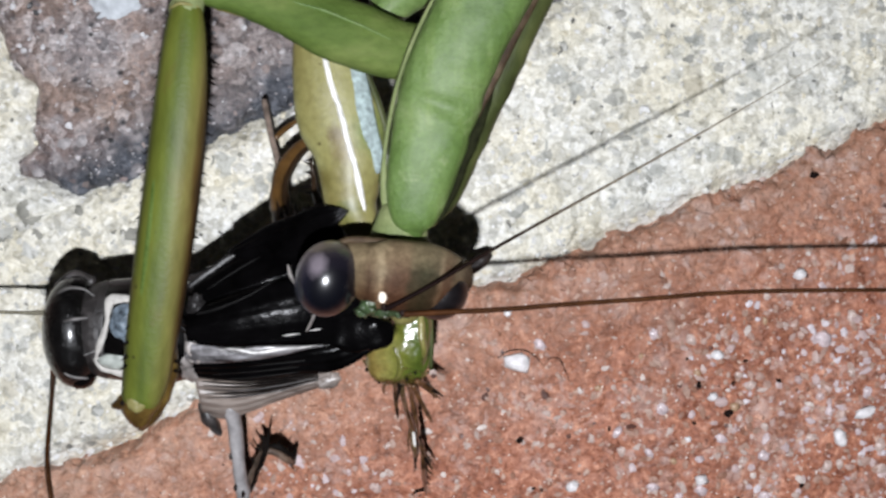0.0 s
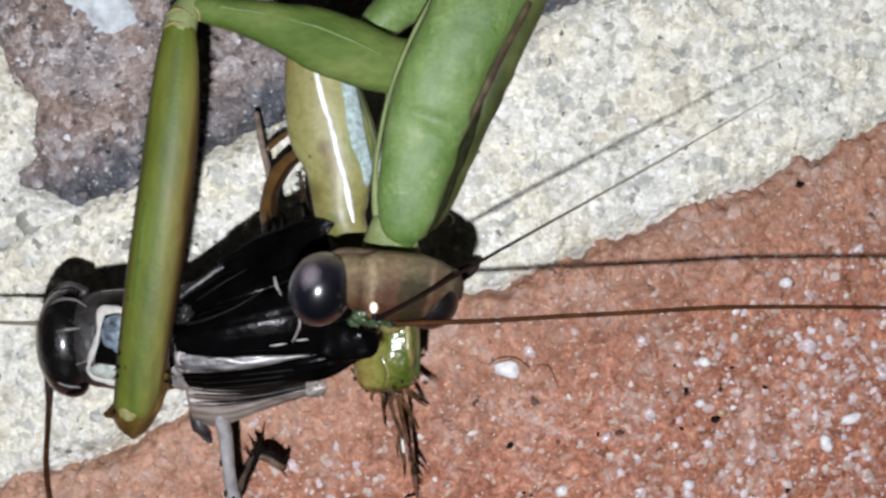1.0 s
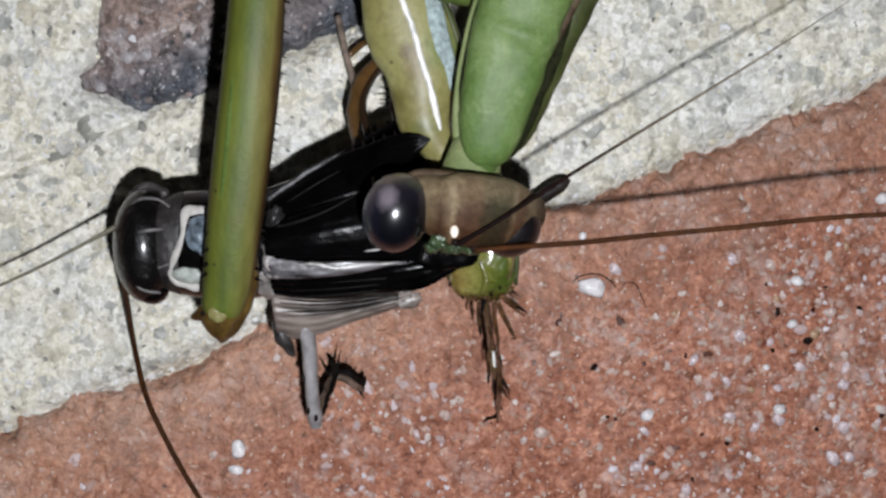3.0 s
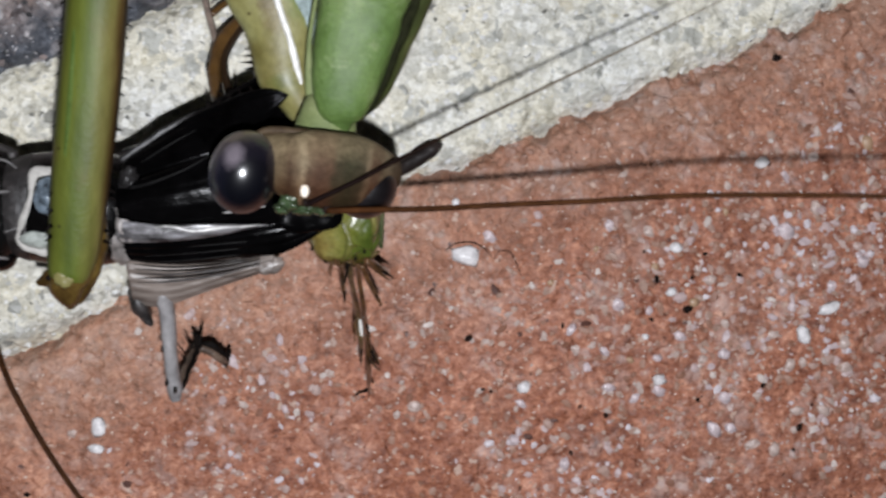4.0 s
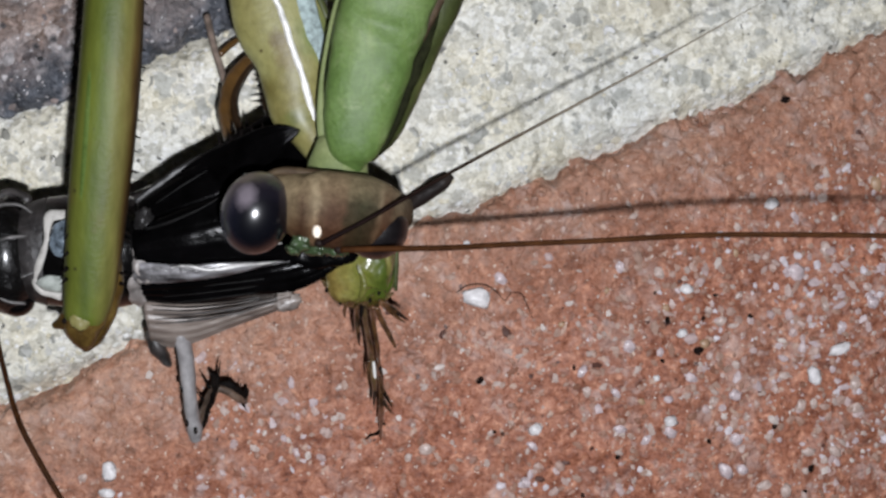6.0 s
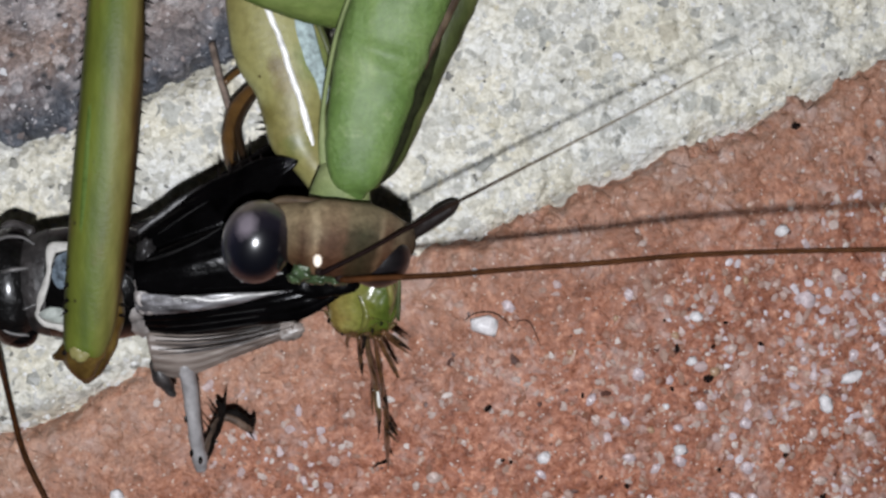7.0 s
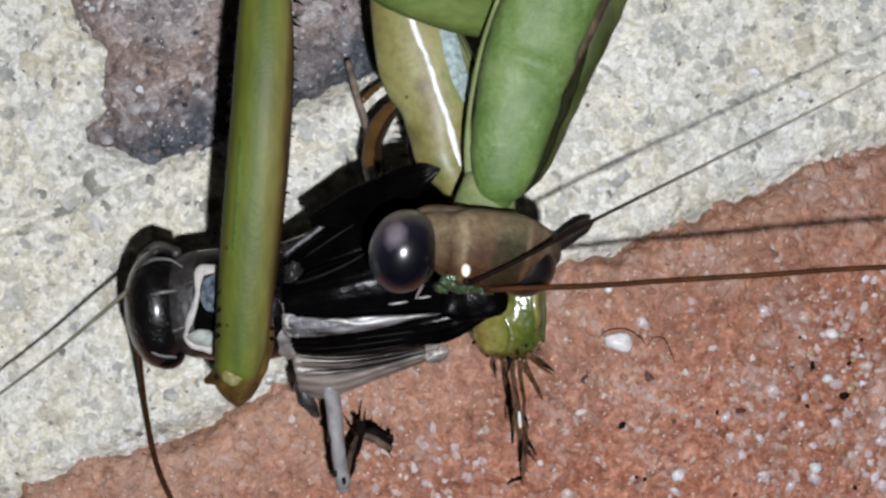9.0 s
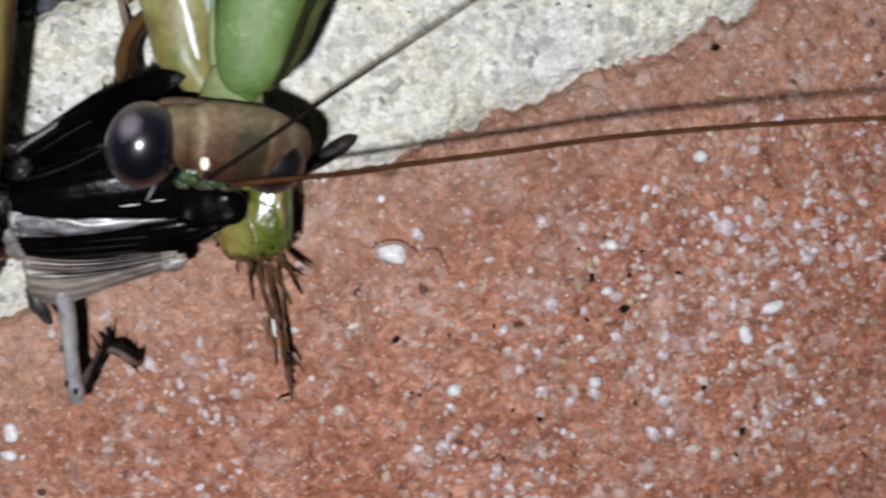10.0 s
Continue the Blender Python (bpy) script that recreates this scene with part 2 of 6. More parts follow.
def mat_grains(name, stops, rough=0.4, trans=0.0):
    m, t, b = shader(name, rough, 0.5, trans=trans)
    g = t.nodes.new("ShaderNodeNewGeometry")
    v = coords(t)
    tone = ramp(t, g.outputs["Random Per Island"], stops, "CONSTANT")
    fine = ramp(t, noise_tex(t, v, 5.0, 4), [(0.3, (0.72, 0.72, 0.72)), (0.7, (1, 1, 1))])
    t.links.new(blend(t, 1.0, tone, fine, "MULTIPLY"), b.inputs["Base Color"])
    return m


def mat_skin(name, dark, mid, light, scale=0.6, stretch=(1, 1, 1), rough=0.42, coat=0.25, coat_rough=0.25, bump_mm=0.03, sss=0.0, spec=0.16, dents=12):
    m, t, b = shader(name, rough, spec, coat, coat_rough)
    v = coords(t, stretch)
    a = ramp(t, noise_tex(t, v, scale, 4), [(0.3, dark), (0.5, mid), (0.72, light)])
    fine = ramp(t, noise_tex(t, v, scale * 9, 4), [(0.3, (0.8, 0.8, 0.8)), (0.7, (1, 1, 1))])
    t.links.new(blend(t, 1.0, a, fine, "MULTIPLY"), b.inputs["Base Color"])
    if sss:
        b.inputs["Subsurface Weight"].default_value = sss
        b.inputs["Subsurface Radius"].default_value = (0.0006, 0.0008, 0.0003)
        b.inputs["Subsurface Scale"].default_value = 1.0
    bump(t, b, noise_tex(t, coords(t), scale * dents, 4), bump_mm)
    return m


def mat_plain(name, col, rough=0.4, coat=0.0, coat_rough=0.1, spec=0.5, vary=0.25, scale=3.0, bump_mm=0.02):
    d = tuple(c * (1 - vary) for c in col)
    l = tuple(min(1, c * (1 + vary)) for c in col)
    m, t, b = shader(name, rough, spec, coat, coat_rough)
    v = coords(t)
    n = noise_tex(t, v, scale, 5, 0.6)
    t.links.new(ramp(t, n, [(0.3, d), (0.7, l)]), b.inputs["Base Color"])
    bump(t, b, n, bump_mm)
    return m


def mat_head():
    """Cream crown that breaks up into red-brown and olive bands running down to the face."""
    m, t, b = shader("banded_head_capsule", 0.6, 0.05, 0.0, 0.25)
    c = t.nodes.new("ShaderNodeTexCoord")
    sep = t.nodes.new("ShaderNodeSeparateXYZ")
    t.links.new(c.outputs["Generated"], sep.inputs[0])
    v = coords(t)
    # bands lean outwards from the crown and waver
    lean = t.nodes.new("ShaderNodeMath")
    lean.operation = "MULTIPLY"
    t.links.new(add_math(t, sep.outputs[0], sep.outputs[0], 0.5, 0.5), lean.inputs[0])
    t.links.new(sep.outputs[1], lean.inputs[1])
    across = add_math(t, sep.outputs[0], lean.outputs[0], 1.0, -0.10)
    across = add_math(t, across, noise_tex(t, v, 1.3, 4, 0.6), 1.0, 0.08)
    band = ramp(t, across, [(0.18, (0.15, 0.115, 0.070)), (0.25, (0.13, 0.095, 0.056)), (0.29, (0.060, 0.036, 0.022)), (0.33, (0.115, 0.082, 0.050)), (0.375, (0.21, 0.165, 0.105)), (0.41, (0.11, 0.074, 0.046)), (0.45, (0.075, 0.043, 0.027)), (0.54, (0.082, 0.049, 0.030)),
                            (0.575, (0.050, 0.040, 0.023)), (0.65, (0.038, 0.036, 0.020)), (0.73, (0.048, 0.040, 0.024)), (0.76, (0.135, 0.102, 0.064)), (0.79, (0.088, 0.054, 0.033)), (0.83, (0.080, 0.048, 0.030)), (0.865, (0.14, 0.108, 0.068)), (0.95, (0.085, 0.060, 0.038))])
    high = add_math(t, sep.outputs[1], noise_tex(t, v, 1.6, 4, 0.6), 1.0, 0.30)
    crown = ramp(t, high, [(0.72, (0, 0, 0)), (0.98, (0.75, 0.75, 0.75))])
    # Lower face: redder brown, with the turned-away side's shade put into the colour.
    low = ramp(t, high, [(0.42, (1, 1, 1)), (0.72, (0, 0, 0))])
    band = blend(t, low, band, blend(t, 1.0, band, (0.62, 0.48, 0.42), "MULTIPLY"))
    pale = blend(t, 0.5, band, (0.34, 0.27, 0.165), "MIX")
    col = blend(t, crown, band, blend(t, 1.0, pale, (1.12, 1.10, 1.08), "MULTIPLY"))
    fine = ramp(t, noise_tex(t, v, 4, 6, 0.7), [(0.3, (0.5, 0.48, 0.46)), (0.7, (1.02, 1.02, 1.02))])
    t.links.new(blend(t, 1.0, col, fine, "MULTIPLY"), b.inputs["Base Color"])
    bump(t, b, noise_tex(t, v, 2.5, 6, 0.65), 0.07)
    return m


def mat_eye(name, centre, reach):
    """Smoky translucent cornea over a large black centre: bluish below, mauve above, beige at its very top."""
    m, t, b = shader(name, 0.5, 0.05, 1.0, 0.225)
    b.inputs["Coat IOR"].default_value = 1.6
    c = t.nodes.new("ShaderNodeTexCoord")
    sep = t.nodes.new("ShaderNodeSeparateXYZ")
    t.links.new(c.outputs["Generated"], sep.inputs[0])
    d = t.nodes.new("ShaderNodeVectorMath")
    d.operation = "DISTANCE"
    d.inputs[1].default_value = centre
    t.links.new(c.outputs["Generated"], d.inputs[0])
    wavy = noise_tex(t, coords(t), 0.9, 4, 0.6)
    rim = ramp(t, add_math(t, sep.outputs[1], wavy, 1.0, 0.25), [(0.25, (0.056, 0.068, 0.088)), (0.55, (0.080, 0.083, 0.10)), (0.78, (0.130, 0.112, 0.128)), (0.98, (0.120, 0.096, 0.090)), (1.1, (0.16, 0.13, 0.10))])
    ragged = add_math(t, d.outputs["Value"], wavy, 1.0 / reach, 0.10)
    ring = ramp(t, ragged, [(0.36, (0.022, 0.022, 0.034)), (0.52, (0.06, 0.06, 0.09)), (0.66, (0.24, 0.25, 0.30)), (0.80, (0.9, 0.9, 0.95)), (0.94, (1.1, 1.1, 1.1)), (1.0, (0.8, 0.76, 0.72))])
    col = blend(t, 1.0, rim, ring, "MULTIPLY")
    # Lavender patch: pigment and a soft reflection, both put into the colour.
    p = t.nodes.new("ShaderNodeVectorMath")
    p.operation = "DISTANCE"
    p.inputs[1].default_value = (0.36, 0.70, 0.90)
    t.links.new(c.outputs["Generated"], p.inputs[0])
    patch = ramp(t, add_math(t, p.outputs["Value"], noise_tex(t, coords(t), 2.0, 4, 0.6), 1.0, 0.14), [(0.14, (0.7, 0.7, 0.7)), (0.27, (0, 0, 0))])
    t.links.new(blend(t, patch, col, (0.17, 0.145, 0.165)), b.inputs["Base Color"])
    return m


def mat_fan():
    """Taupe membrane, mottled softly, with faint pleats along it."""
    m, t, b = shader("pleated_wing_membrane", 0.45, 0.4, 0.2, 0.3)
    n = noise_tex(t, coords(t, (0.2, 1.0, 0.3)), 2.2, 3, 0.5)
    soft = ramp(t, noise_tex(t, coords(t), 0.7, 4, 0.55), [(0.3, (0.7, 0.68, 0.66)), (0.7, (1.25, 1.24, 1.22))])
    tone = ramp(t, n, [(0.30, (0.032, 0.026, 0.024)), (0.42, (0.112, 0.092, 0.081)), (0.58, (0.165, 0.138, 0.122)), (0.72, (0.215, 0.188, 0.170))])
    t.links.new(blend(t, 1.0, tone, soft, "MULTIPLY"), b.inputs["Base Color"])
    bump(t, b, n, 0.1)
    return m


def mat_stripe():
    """Greyish ivory fold with worn dark patches."""
    m, t, b = shader("worn_ivory_fold", 0.35, 0.4, 0.4, 0.2)
    n = noise_tex(t, coords(t, (0.28, 1.0, 0.6)), 1.9, 4, 0.6)
    t.links.new(ramp(t, n, [(0.36, (0.012, 0.011, 0.012)), (0.45, (0.085, 0.081, 0.083)), (0.57, (0.185, 0.18, 0.188)), (0.74, (0.40, 0.40, 0.43))]), b.inputs["Base Color"])
    bump(t, b, noise_tex(t, coords(t), 2.0, 4), 0.16)
    return m


def mat_femur():
    """Green limb with lengthwise bands: olive, dark green, straw and a brown lower edge."""
    m, t, b = shader("banded_olive_femur", 0.5, 0.2, 0.0, 0.3)
    v = coords(t)
    sep = t.nodes.new("ShaderNodeSeparateXYZ")
    t.links.new(v, sep.inputs[0])
    across = add_math(t, sep.outputs[0], sep.outputs[1], 0.45, -0.063)
    n = noise_tex(t, coords(t, (1, 0.12, 1)), 1.2, 4)
    across = add_math(t, across, n, 1.0, 0.22)
    off = t.nodes.new("ShaderNodeMath")
    off.inputs[1].default_value = 0.33
    t.links.new(across, off.inputs[0])
    band = ramp(t, off.outputs[0], [(0.03, (0.040, 0.044, 0.008)), (0.14, (0.070, 0.080, 0.013)), (0.30, (0.068, 0.083, 0.011)), (0.45, (0.048, 0.068, 0.007)),
                                    (0.58, (0.062, 0.080, 0.010)), (0.70, (0.092, 0.096, 0.021)), (0.86, (0.105, 0.092, 0.027)), (0.96, (0.055, 0.034, 0.010)), (1.0, (0.03, 0.016, 0.006))])
    mot = ramp(t, noise_tex(t, coords(t, (1, 0.22, 1)), 1.5, 5), [(0.3, (0.70, 0.72, 0.66)), (0.5, (1, 1, 1)), (0.7, (1.28, 1.25, 1.3))])
    col = blend(t, 1.0, band, mot, "MULTIPLY")
    stain = ramp(t, noise_tex(t, coords(t, (1, 0.4, 1)), 0.9, 5, 0.6), [(0.56, (0, 0, 0)), (0.72, (0.5, 0.5, 0.5))])
    col = blend(t, stain, col, (0.075, 0.052, 0.014))
    f, _ = speckle(t, v, 0.9, 0.05, 0.10)
    col = blend(t, f, col, (0.022, 0.018, 0.006))
    t.links.new(col, b.inputs["Base Color"])
    bump(t, b, noise_tex(t, v, 5, 4), 0.015)
    return m


def mat_pale():
    """Pale yellow-green inner face with brown blotches, an olive tip and freckles."""
    m, t, b = shader("pale_yellow_green_femur", 0.5, 0.2, 0.15, 0.3)
    v = coords(t)
    col = ramp(t, noise_tex(t, coords(t, (1, 0.5, 1)), 0.42, 4), [(0.3, (0.120, 0.098, 0.030)), (0.5, (0.180, 0.166, 0.060)), (0.72, (0.232, 0.226, 0.098))])
    for centre, reach, tint in (((-1.15, 3.15, 0.9), 0.42, (0.085, 0.056, 0.016)), ((-0.85, 2.5, 0.9), 0.5, (0.125, 0.095, 0.030)), ((-0.7, 0.05, 0.6), 0.55, (0.075, 0.085, 0.018)), ((-1.6, 1.3, 0.4), 0.5, (0.10, 0.082, 0.022)), ((0.5, 3.2, 0.9), 1.0, (0.11, 0.14, 0.04))):
        far = t.nodes.new("ShaderNodeVectorMath")
        far.operation = "DISTANCE"
        far.inputs[1].default_value = centre
        t.links.new(v, far.inputs[0])
        ragged = add_math(t, far.outputs["Value"], noise_tex(t, v, 1.6, 4, 0.6), 1.0 / reach, 1.4)
        col = blend(t, blotch_mask(t, ragged), col, tint)
    f, _ = speckle(t, v, 1.2, 0.05, 0.11)
    col = blend(t, f, col, (0.06, 0.045, 0.014))
    fine = ramp(t, noise_tex(t, v, 3.6, 4), [(0.3, (0.8, 0.8, 0.78)), (0.7, (1.05, 1.05, 1.05))])
    t.links.new(blend(t, 1.0, col, fine, "MULTIPLY"), b.inputs["Base Color"])
    bump(t, b, noise_tex(t, v, 2.2, 4), 0.05)
    return m


def mat_knee():
    """Wet cuticle that turns from amber at one side through yellow-green to deep green."""
    m, t, b = shader("wet_amber_green_knee", 0.25, 0.5, 1.0, 0.05)
    c = t.nodes.new("ShaderNodeTexCoord")
    sep = t.nodes.new("ShaderNodeSeparateXYZ")
    t.links.new(c.outputs["Generated"], sep.inputs[0])
    v = coords(t)
    across = add_math(t, sep.outputs[0], noise_tex(t, v, 1.1, 5, 0.6), 1.0, 0.5)
    col = ramp(t, across, [(0.22, (0.085, 0.055, 0.012)), (0.40, (0.165, 0.125, 0.035)), (0.60, (0.165, 0.155, 0.040)), (0.80, (0.095, 0.108, 0.018)), (1.0, (0.055, 0.078, 0.012))])
    low = ramp(t, add_math(t, sep.outputs[1], noise_tex(t, v, 1.8, 5, 0.7), 1.0, 0.5), [(0.26, (1, 1, 1)), (0.42, (0, 0, 0))])
    col = blend(t, low, col, (0.050, 0.026, 0.008))
    fine = ramp(t, noise_tex(t, v, 4, 5, 0.7), [(0.3, (0.68, 0.68, 0.66)), (0.7, (1.12, 1.12, 1.12))])
    t.links.new(blend(t, 1.0, col, fine, "MULTIPLY"), b.inputs["Base Color"])
    bump(t, b, noise_tex(t, v, 1.0, 2, 0.5), 0.26)
    return m


def mat_shield():
    """Leaf-green cuticle with yellowish streaks along it and pale worn patches."""
    m, t, b = shader("leaf_green_shield", 0.5, 0.22, 0.14, 0.42)
    v = coords(t)
    w = warped(t, v, 0.7, 0.8)
    a = ramp(t, noise_tex(t, w, 0.38, 5, 0.6), [(0.30, (0.060, 0.106, 0.025)), (0.46, (0.082, 0.136, 0.035)), (0.58, (0.099, 0.156, 0.045)), (0.72, (0.136, 0.190, 0.072))])
    mp = t.nodes.new("ShaderNodeMapping")
    mp.inputs["Rotation"].default_value = (0, 0, radians(20))
    mp.inputs["Scale"].default_value = (1.5, 0.16, 0.5)
    t.links.new(v, mp.inputs["Vector"])
    streak = ramp(t, noise_tex(t, mp.outputs["Vector"], 1.2, 5, 0.6), [(0.35, (0.88, 0.90, 0.86)), (0.52, (1, 1, 1)), (0.68, (1.16, 1.10, 1.12))])
    col = blend(t, 1.0, a, streak, "MULTIPLY")
    worn = ramp(t, noise_tex(t, w, 1.5, 6, 0.7), [(0.58, (0, 0, 0)), (0.70, (0.55, 0.55, 0.55))])
    col = blend(t, worn, col, (0.180, 0.222, 0.105))
    fine = ramp(t, noise_tex(t, v, 6, 5, 0.7), [(0.3, (0.78, 0.78, 0.76)), (0.7, (1.1, 1.1, 1.1))])
    t.links.new(blend(t, 1.0, col, fine, "MULTIPLY"), b.inputs["Base Color"])
    bump(t, b, noise_tex(t, w, 2.0, 7, 0.65), 0.12)
    return m


def mat_thread():
    """Antenna: blackish base that pales to grey-brown along its length."""
    m, t, b = shader("fading_antenna", 0.7, 0.03)
    c = t.nodes.new("ShaderNodeTexCoord")
    sep = t.nodes.new("ShaderNodeSeparateXYZ")
    t.links.new(c.outputs["Generated"], sep.inputs[0])
    col = ramp(t, sep.outputs[0], [(0.0, (0.006, 0.003, 0.003)), (0.22, (0.008, 0.004, 0.003)), (0.28, (0.018, 0.011, 0.007)), (0.36, (0.065, 0.048, 0.034)), (0.5, (0.13, 0.105, 0.077)), (0.7, (0.20, 0.17, 0.13)), (1.0, (0.32, 0.29, 0.24))])
    fine = ramp(t, noise_tex(t, coords(t), 3, 4), [(0.3, (0.7, 0.7, 0.7)), (0.7, (1.2, 1.2, 1.2))])
    t.links.new(blend(t, 1.0, col, fine, "MULTIPLY"), b.inputs["Base Color"])
    return m


RED, DARK, PLAIN, MORTAR = mat_red_brick(), mat_dark_brick(), mat_plain_brick(), mat_mortar()
SAND = mat_grains("mortar_sand", [(0.0, (0.568, 0.554, 0.508)), (0.25, (0.515, 0.508, 0.469)), (0.45, (0.594, 0.587, 0.561)), (0.68, (0.436, 0.436, 0.409)), (0.76, (0.594, 0.591, 0.578)), (0.86, (0.554, 0.508, 0.383)), (0.965, (0.145, 0.139, 0.122))], 0.5)
SALT = mat_grains("pale_brick_grains", [(0.0, (0.31, 0.172, 0.122)), (0.22, (0.275, 0.138, 0.092)), (0.40, (0.225, 0.100, 0.062)), (0.54, (0.34, 0.218, 0.168)), (0.76, (0.42, 0.32, 0.28)), (0.92, (0.54, 0.46, 0.42)), (0.975, (0.08, 0.03, 0.02))], 0.55)
WHITE = mat_plain("white_crystal", (0.60, 0.575, 0.575), 0.4, 0.2, 0.3, vary=0.3, scale=1.6, bump_mm=0.15)
BIGSAND = mat_grains("grey_sand", [(0.0, (0.37, 0.365, 0.33)), (0.35, (0.45, 0.445, 0.41)), (0.6, (0.31, 0.31, 0.28)), (0.75, (0.49, 0.45, 0.36)), (0.94, (0.16, 0.155, 0.14))], 0.5)
TAN = mat_plain("tan_crystal", (0.336, 0.216, 0.132), 0.4)
SMEAR = mat_plain("lime_smear", (0.416, 0.440, 0.464), 0.7, vary=0.3, scale=1.2, bump_mm=0.2)
BLOOM = mat_grains("salt_bloom", [(0.0, (0.44, 0.325, 0.310)), (0.28, (0.37, 0.240, 0.195)), (0.46, (0.49, 0.390, 0.395)), (0.70, (0.42, 0.300, 0.265)), (0.88, (0.58, 0.52, 0.545))], 0.5)
DARKSALT = mat_grains("dark_brick_grains", [(0.0, (0.26, 0.21, 0.195)), (0.3, (0.15, 0.125, 0.125)), (0.5, (0.36, 0.335, 0.335)), (0.7, (0.17, 0.14, 0.13)), (0.82, (0.52, 0.51, 0.52)), (0.93, (0.02, 0.02, 0.022))], 0.45)
LILAC = mat_plain("grey_lilac_crystal", (0.47, 0.385, 0.395), 0.3, 0.3, 0.2, vary=0.4, scale=2.0, bump_mm=0.15)
ROSE = mat_plain("pale_rose_crystal", (0.43, 0.325, 0.285), 0.35, 0.2, 0.2, vary=0.35, scale=2.0, bump_mm=0.15)
SLATE = mat_plain("flat_grey_stone", (0.225, 0.22, 0.192), 0.7, 0.0, 0.3, vary=0.3, scale=1.5, bump_mm=0.05, spec=0.2)
CHIP = mat_plain("pale_chip", (0.288, 0.268, 0.268), 0.5, 0.0, 0.3, vary=0.35, scale=2, bump_mm=0.1)
PIT = mat_plain("black_speck", (0.010, 0.006, 0.005), 0.8, spec=0.05)
PRONOTUM = mat_shield()
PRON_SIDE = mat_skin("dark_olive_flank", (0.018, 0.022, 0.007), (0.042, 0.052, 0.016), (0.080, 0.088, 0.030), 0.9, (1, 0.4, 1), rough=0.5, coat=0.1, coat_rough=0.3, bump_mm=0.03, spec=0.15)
COXA = mat_skin("green_coxa", (0.048, 0.080, 0.015), (0.072, 0.108, 0.024), (0.120, 0.150, 0.045), 0.5, (0.5, 1, 1), 0.65, 0.0, 0.3, 0.05, spec=0.08)
FEMUR, STRIPE = mat_femur(), mat_stripe()
OCHRE = mat_skin("ochre_knee", (0.026, 0.014, 0.004), (0.065, 0.038, 0.009), (0.125, 0.082, 0.020), 1.3, rough=0.4, coat=0.5, coat_rough=0.15, bump_mm=0.06, dents=4)
PALE = mat_skin("pale_spot_cuticle", (0.105, 0.085, 0.026), (0.175, 0.160, 0.058), (0.225, 0.218, 0.092), 0.42, (1, 0.5, 1), 0.55, 0.1, 0.3, 0.03)
RIDGE = mat_plain("ivory_keel", (0.62, 0.61, 0.58), 0.35, 0.4, 0.3, vary=0.3, scale=2.5, bump_mm=0.06)
SHEEN = mat_plain("blue_grey_sheen", (0.21, 0.26, 0.255), 0.6, 0.0, 0.3, vary=0.5, scale=4, bump_mm=0.06, spec=0.2)
KNEE = mat_skin("yellow_green_knee", (0.05, 0.045, 0.010), (0.105, 0.108, 0.022), (0.20, 0.175, 0.06), 0.8, (1, 0.5, 1), 0.35, 0.7, 0.12, 0.14, spec=0.4, dents=1.8)
AMBER = mat_skin("amber_yellow_lobe", (0.055, 0.036, 0.008), (0.13, 0.105, 0.024), (0.21, 0.18, 0.055), 1.0, rough=0.35, coat=0.8, coat_rough=0.06, bump_mm=0.14, dents=3)
NECK = mat_skin("pale_green_neck", (0.105, 0.135, 0.05), (0.145, 0.175, 0.07), (0.20, 0.225, 0.105), 0.8, rough=0.55, coat=0.0, bump_mm=0.03)
BROWN = mat_plain("amber_brown_cuticle", (0.085, 0.042, 0.011), 0.4, 0.2, 0.25)
SHANK = mat_plain("tan_brown_shank", (0.085, 0.056, 0.040), 0.4, 0.3, 0.2, vary=0.75, scale=1.6, bump_mm=0.05)
TARSUS = mat_plain("dark_amber_tarsus", (0.060, 0.038, 0.017), 0.3, 0.6, 0.12, vary=0.9, scale=2.4, bump_mm=0.08)
AMBERSPINE = mat_plain("amber_spine", (0.055, 0.026, 0.010), 0.3, 0.6, 0.1, vary=0.95, scale=1.8, bump_mm=0.05)
SPINE = mat_plain("dark_brown_spine", (0.022, 0.012, 0.006), 0.35, 0.2, 0.2, spec=0.3)
ANT = mat_plain("red_brown_antenna", (0.034, 0.0125, 0.004), 0.6, spec=0.06, vary=0.5, scale=1.6)
OLIVE_THREAD = mat_plain("olive_grey_thread", (0.115, 0.105, 0.075), 0.5, spec=0.2, vary=0.4, scale=1.2)
ANT_DARK = mat_plain("blackish_antenna_base", (0.010, 0.006, 0.005), 0.6, spec=0.08)
MOUTH = mat_plain("green_face", (0.026, 0.042, 0.018), 0.35, 0.3, 0.2, vary=0.7)
OCELLUS = mat_plain("glassy_ocellus", (0.80, 0.70, 0.58), 0.12, 1.0, 0.05, vary=0.1)
CLAW = mat_plain("blackish_claw", (0.0045, 0.003, 0.0025), 0.7, 0.0, 0.25, spec=0.08, vary=0.6)
OCCIPUT = mat_skin("brown_nape_rim", (0.02, 0.012, 0.007), (0.042, 0.026, 0.014), (0.085, 0.06, 0.035), 1.2, rough=0.6, coat=0.0)
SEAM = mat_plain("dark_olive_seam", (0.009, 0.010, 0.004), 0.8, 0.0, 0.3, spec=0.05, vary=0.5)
HEAD, FAN = mat_head(), mat_fan()
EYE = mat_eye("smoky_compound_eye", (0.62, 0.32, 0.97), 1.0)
EYE_FAR = mat_plain("black_compound_eye", (0.005, 0.004, 0.0045), 0.4, 0.6, 0.25, spec=0.2, vary=0.5)
BLACK = mat_plain("black_chitin", (0.0018, 0.0016, 0.0016), 0.24, 0.45, 0.16, spec=0.1, vary=0.4, scale=2, bump_mm=0.05)
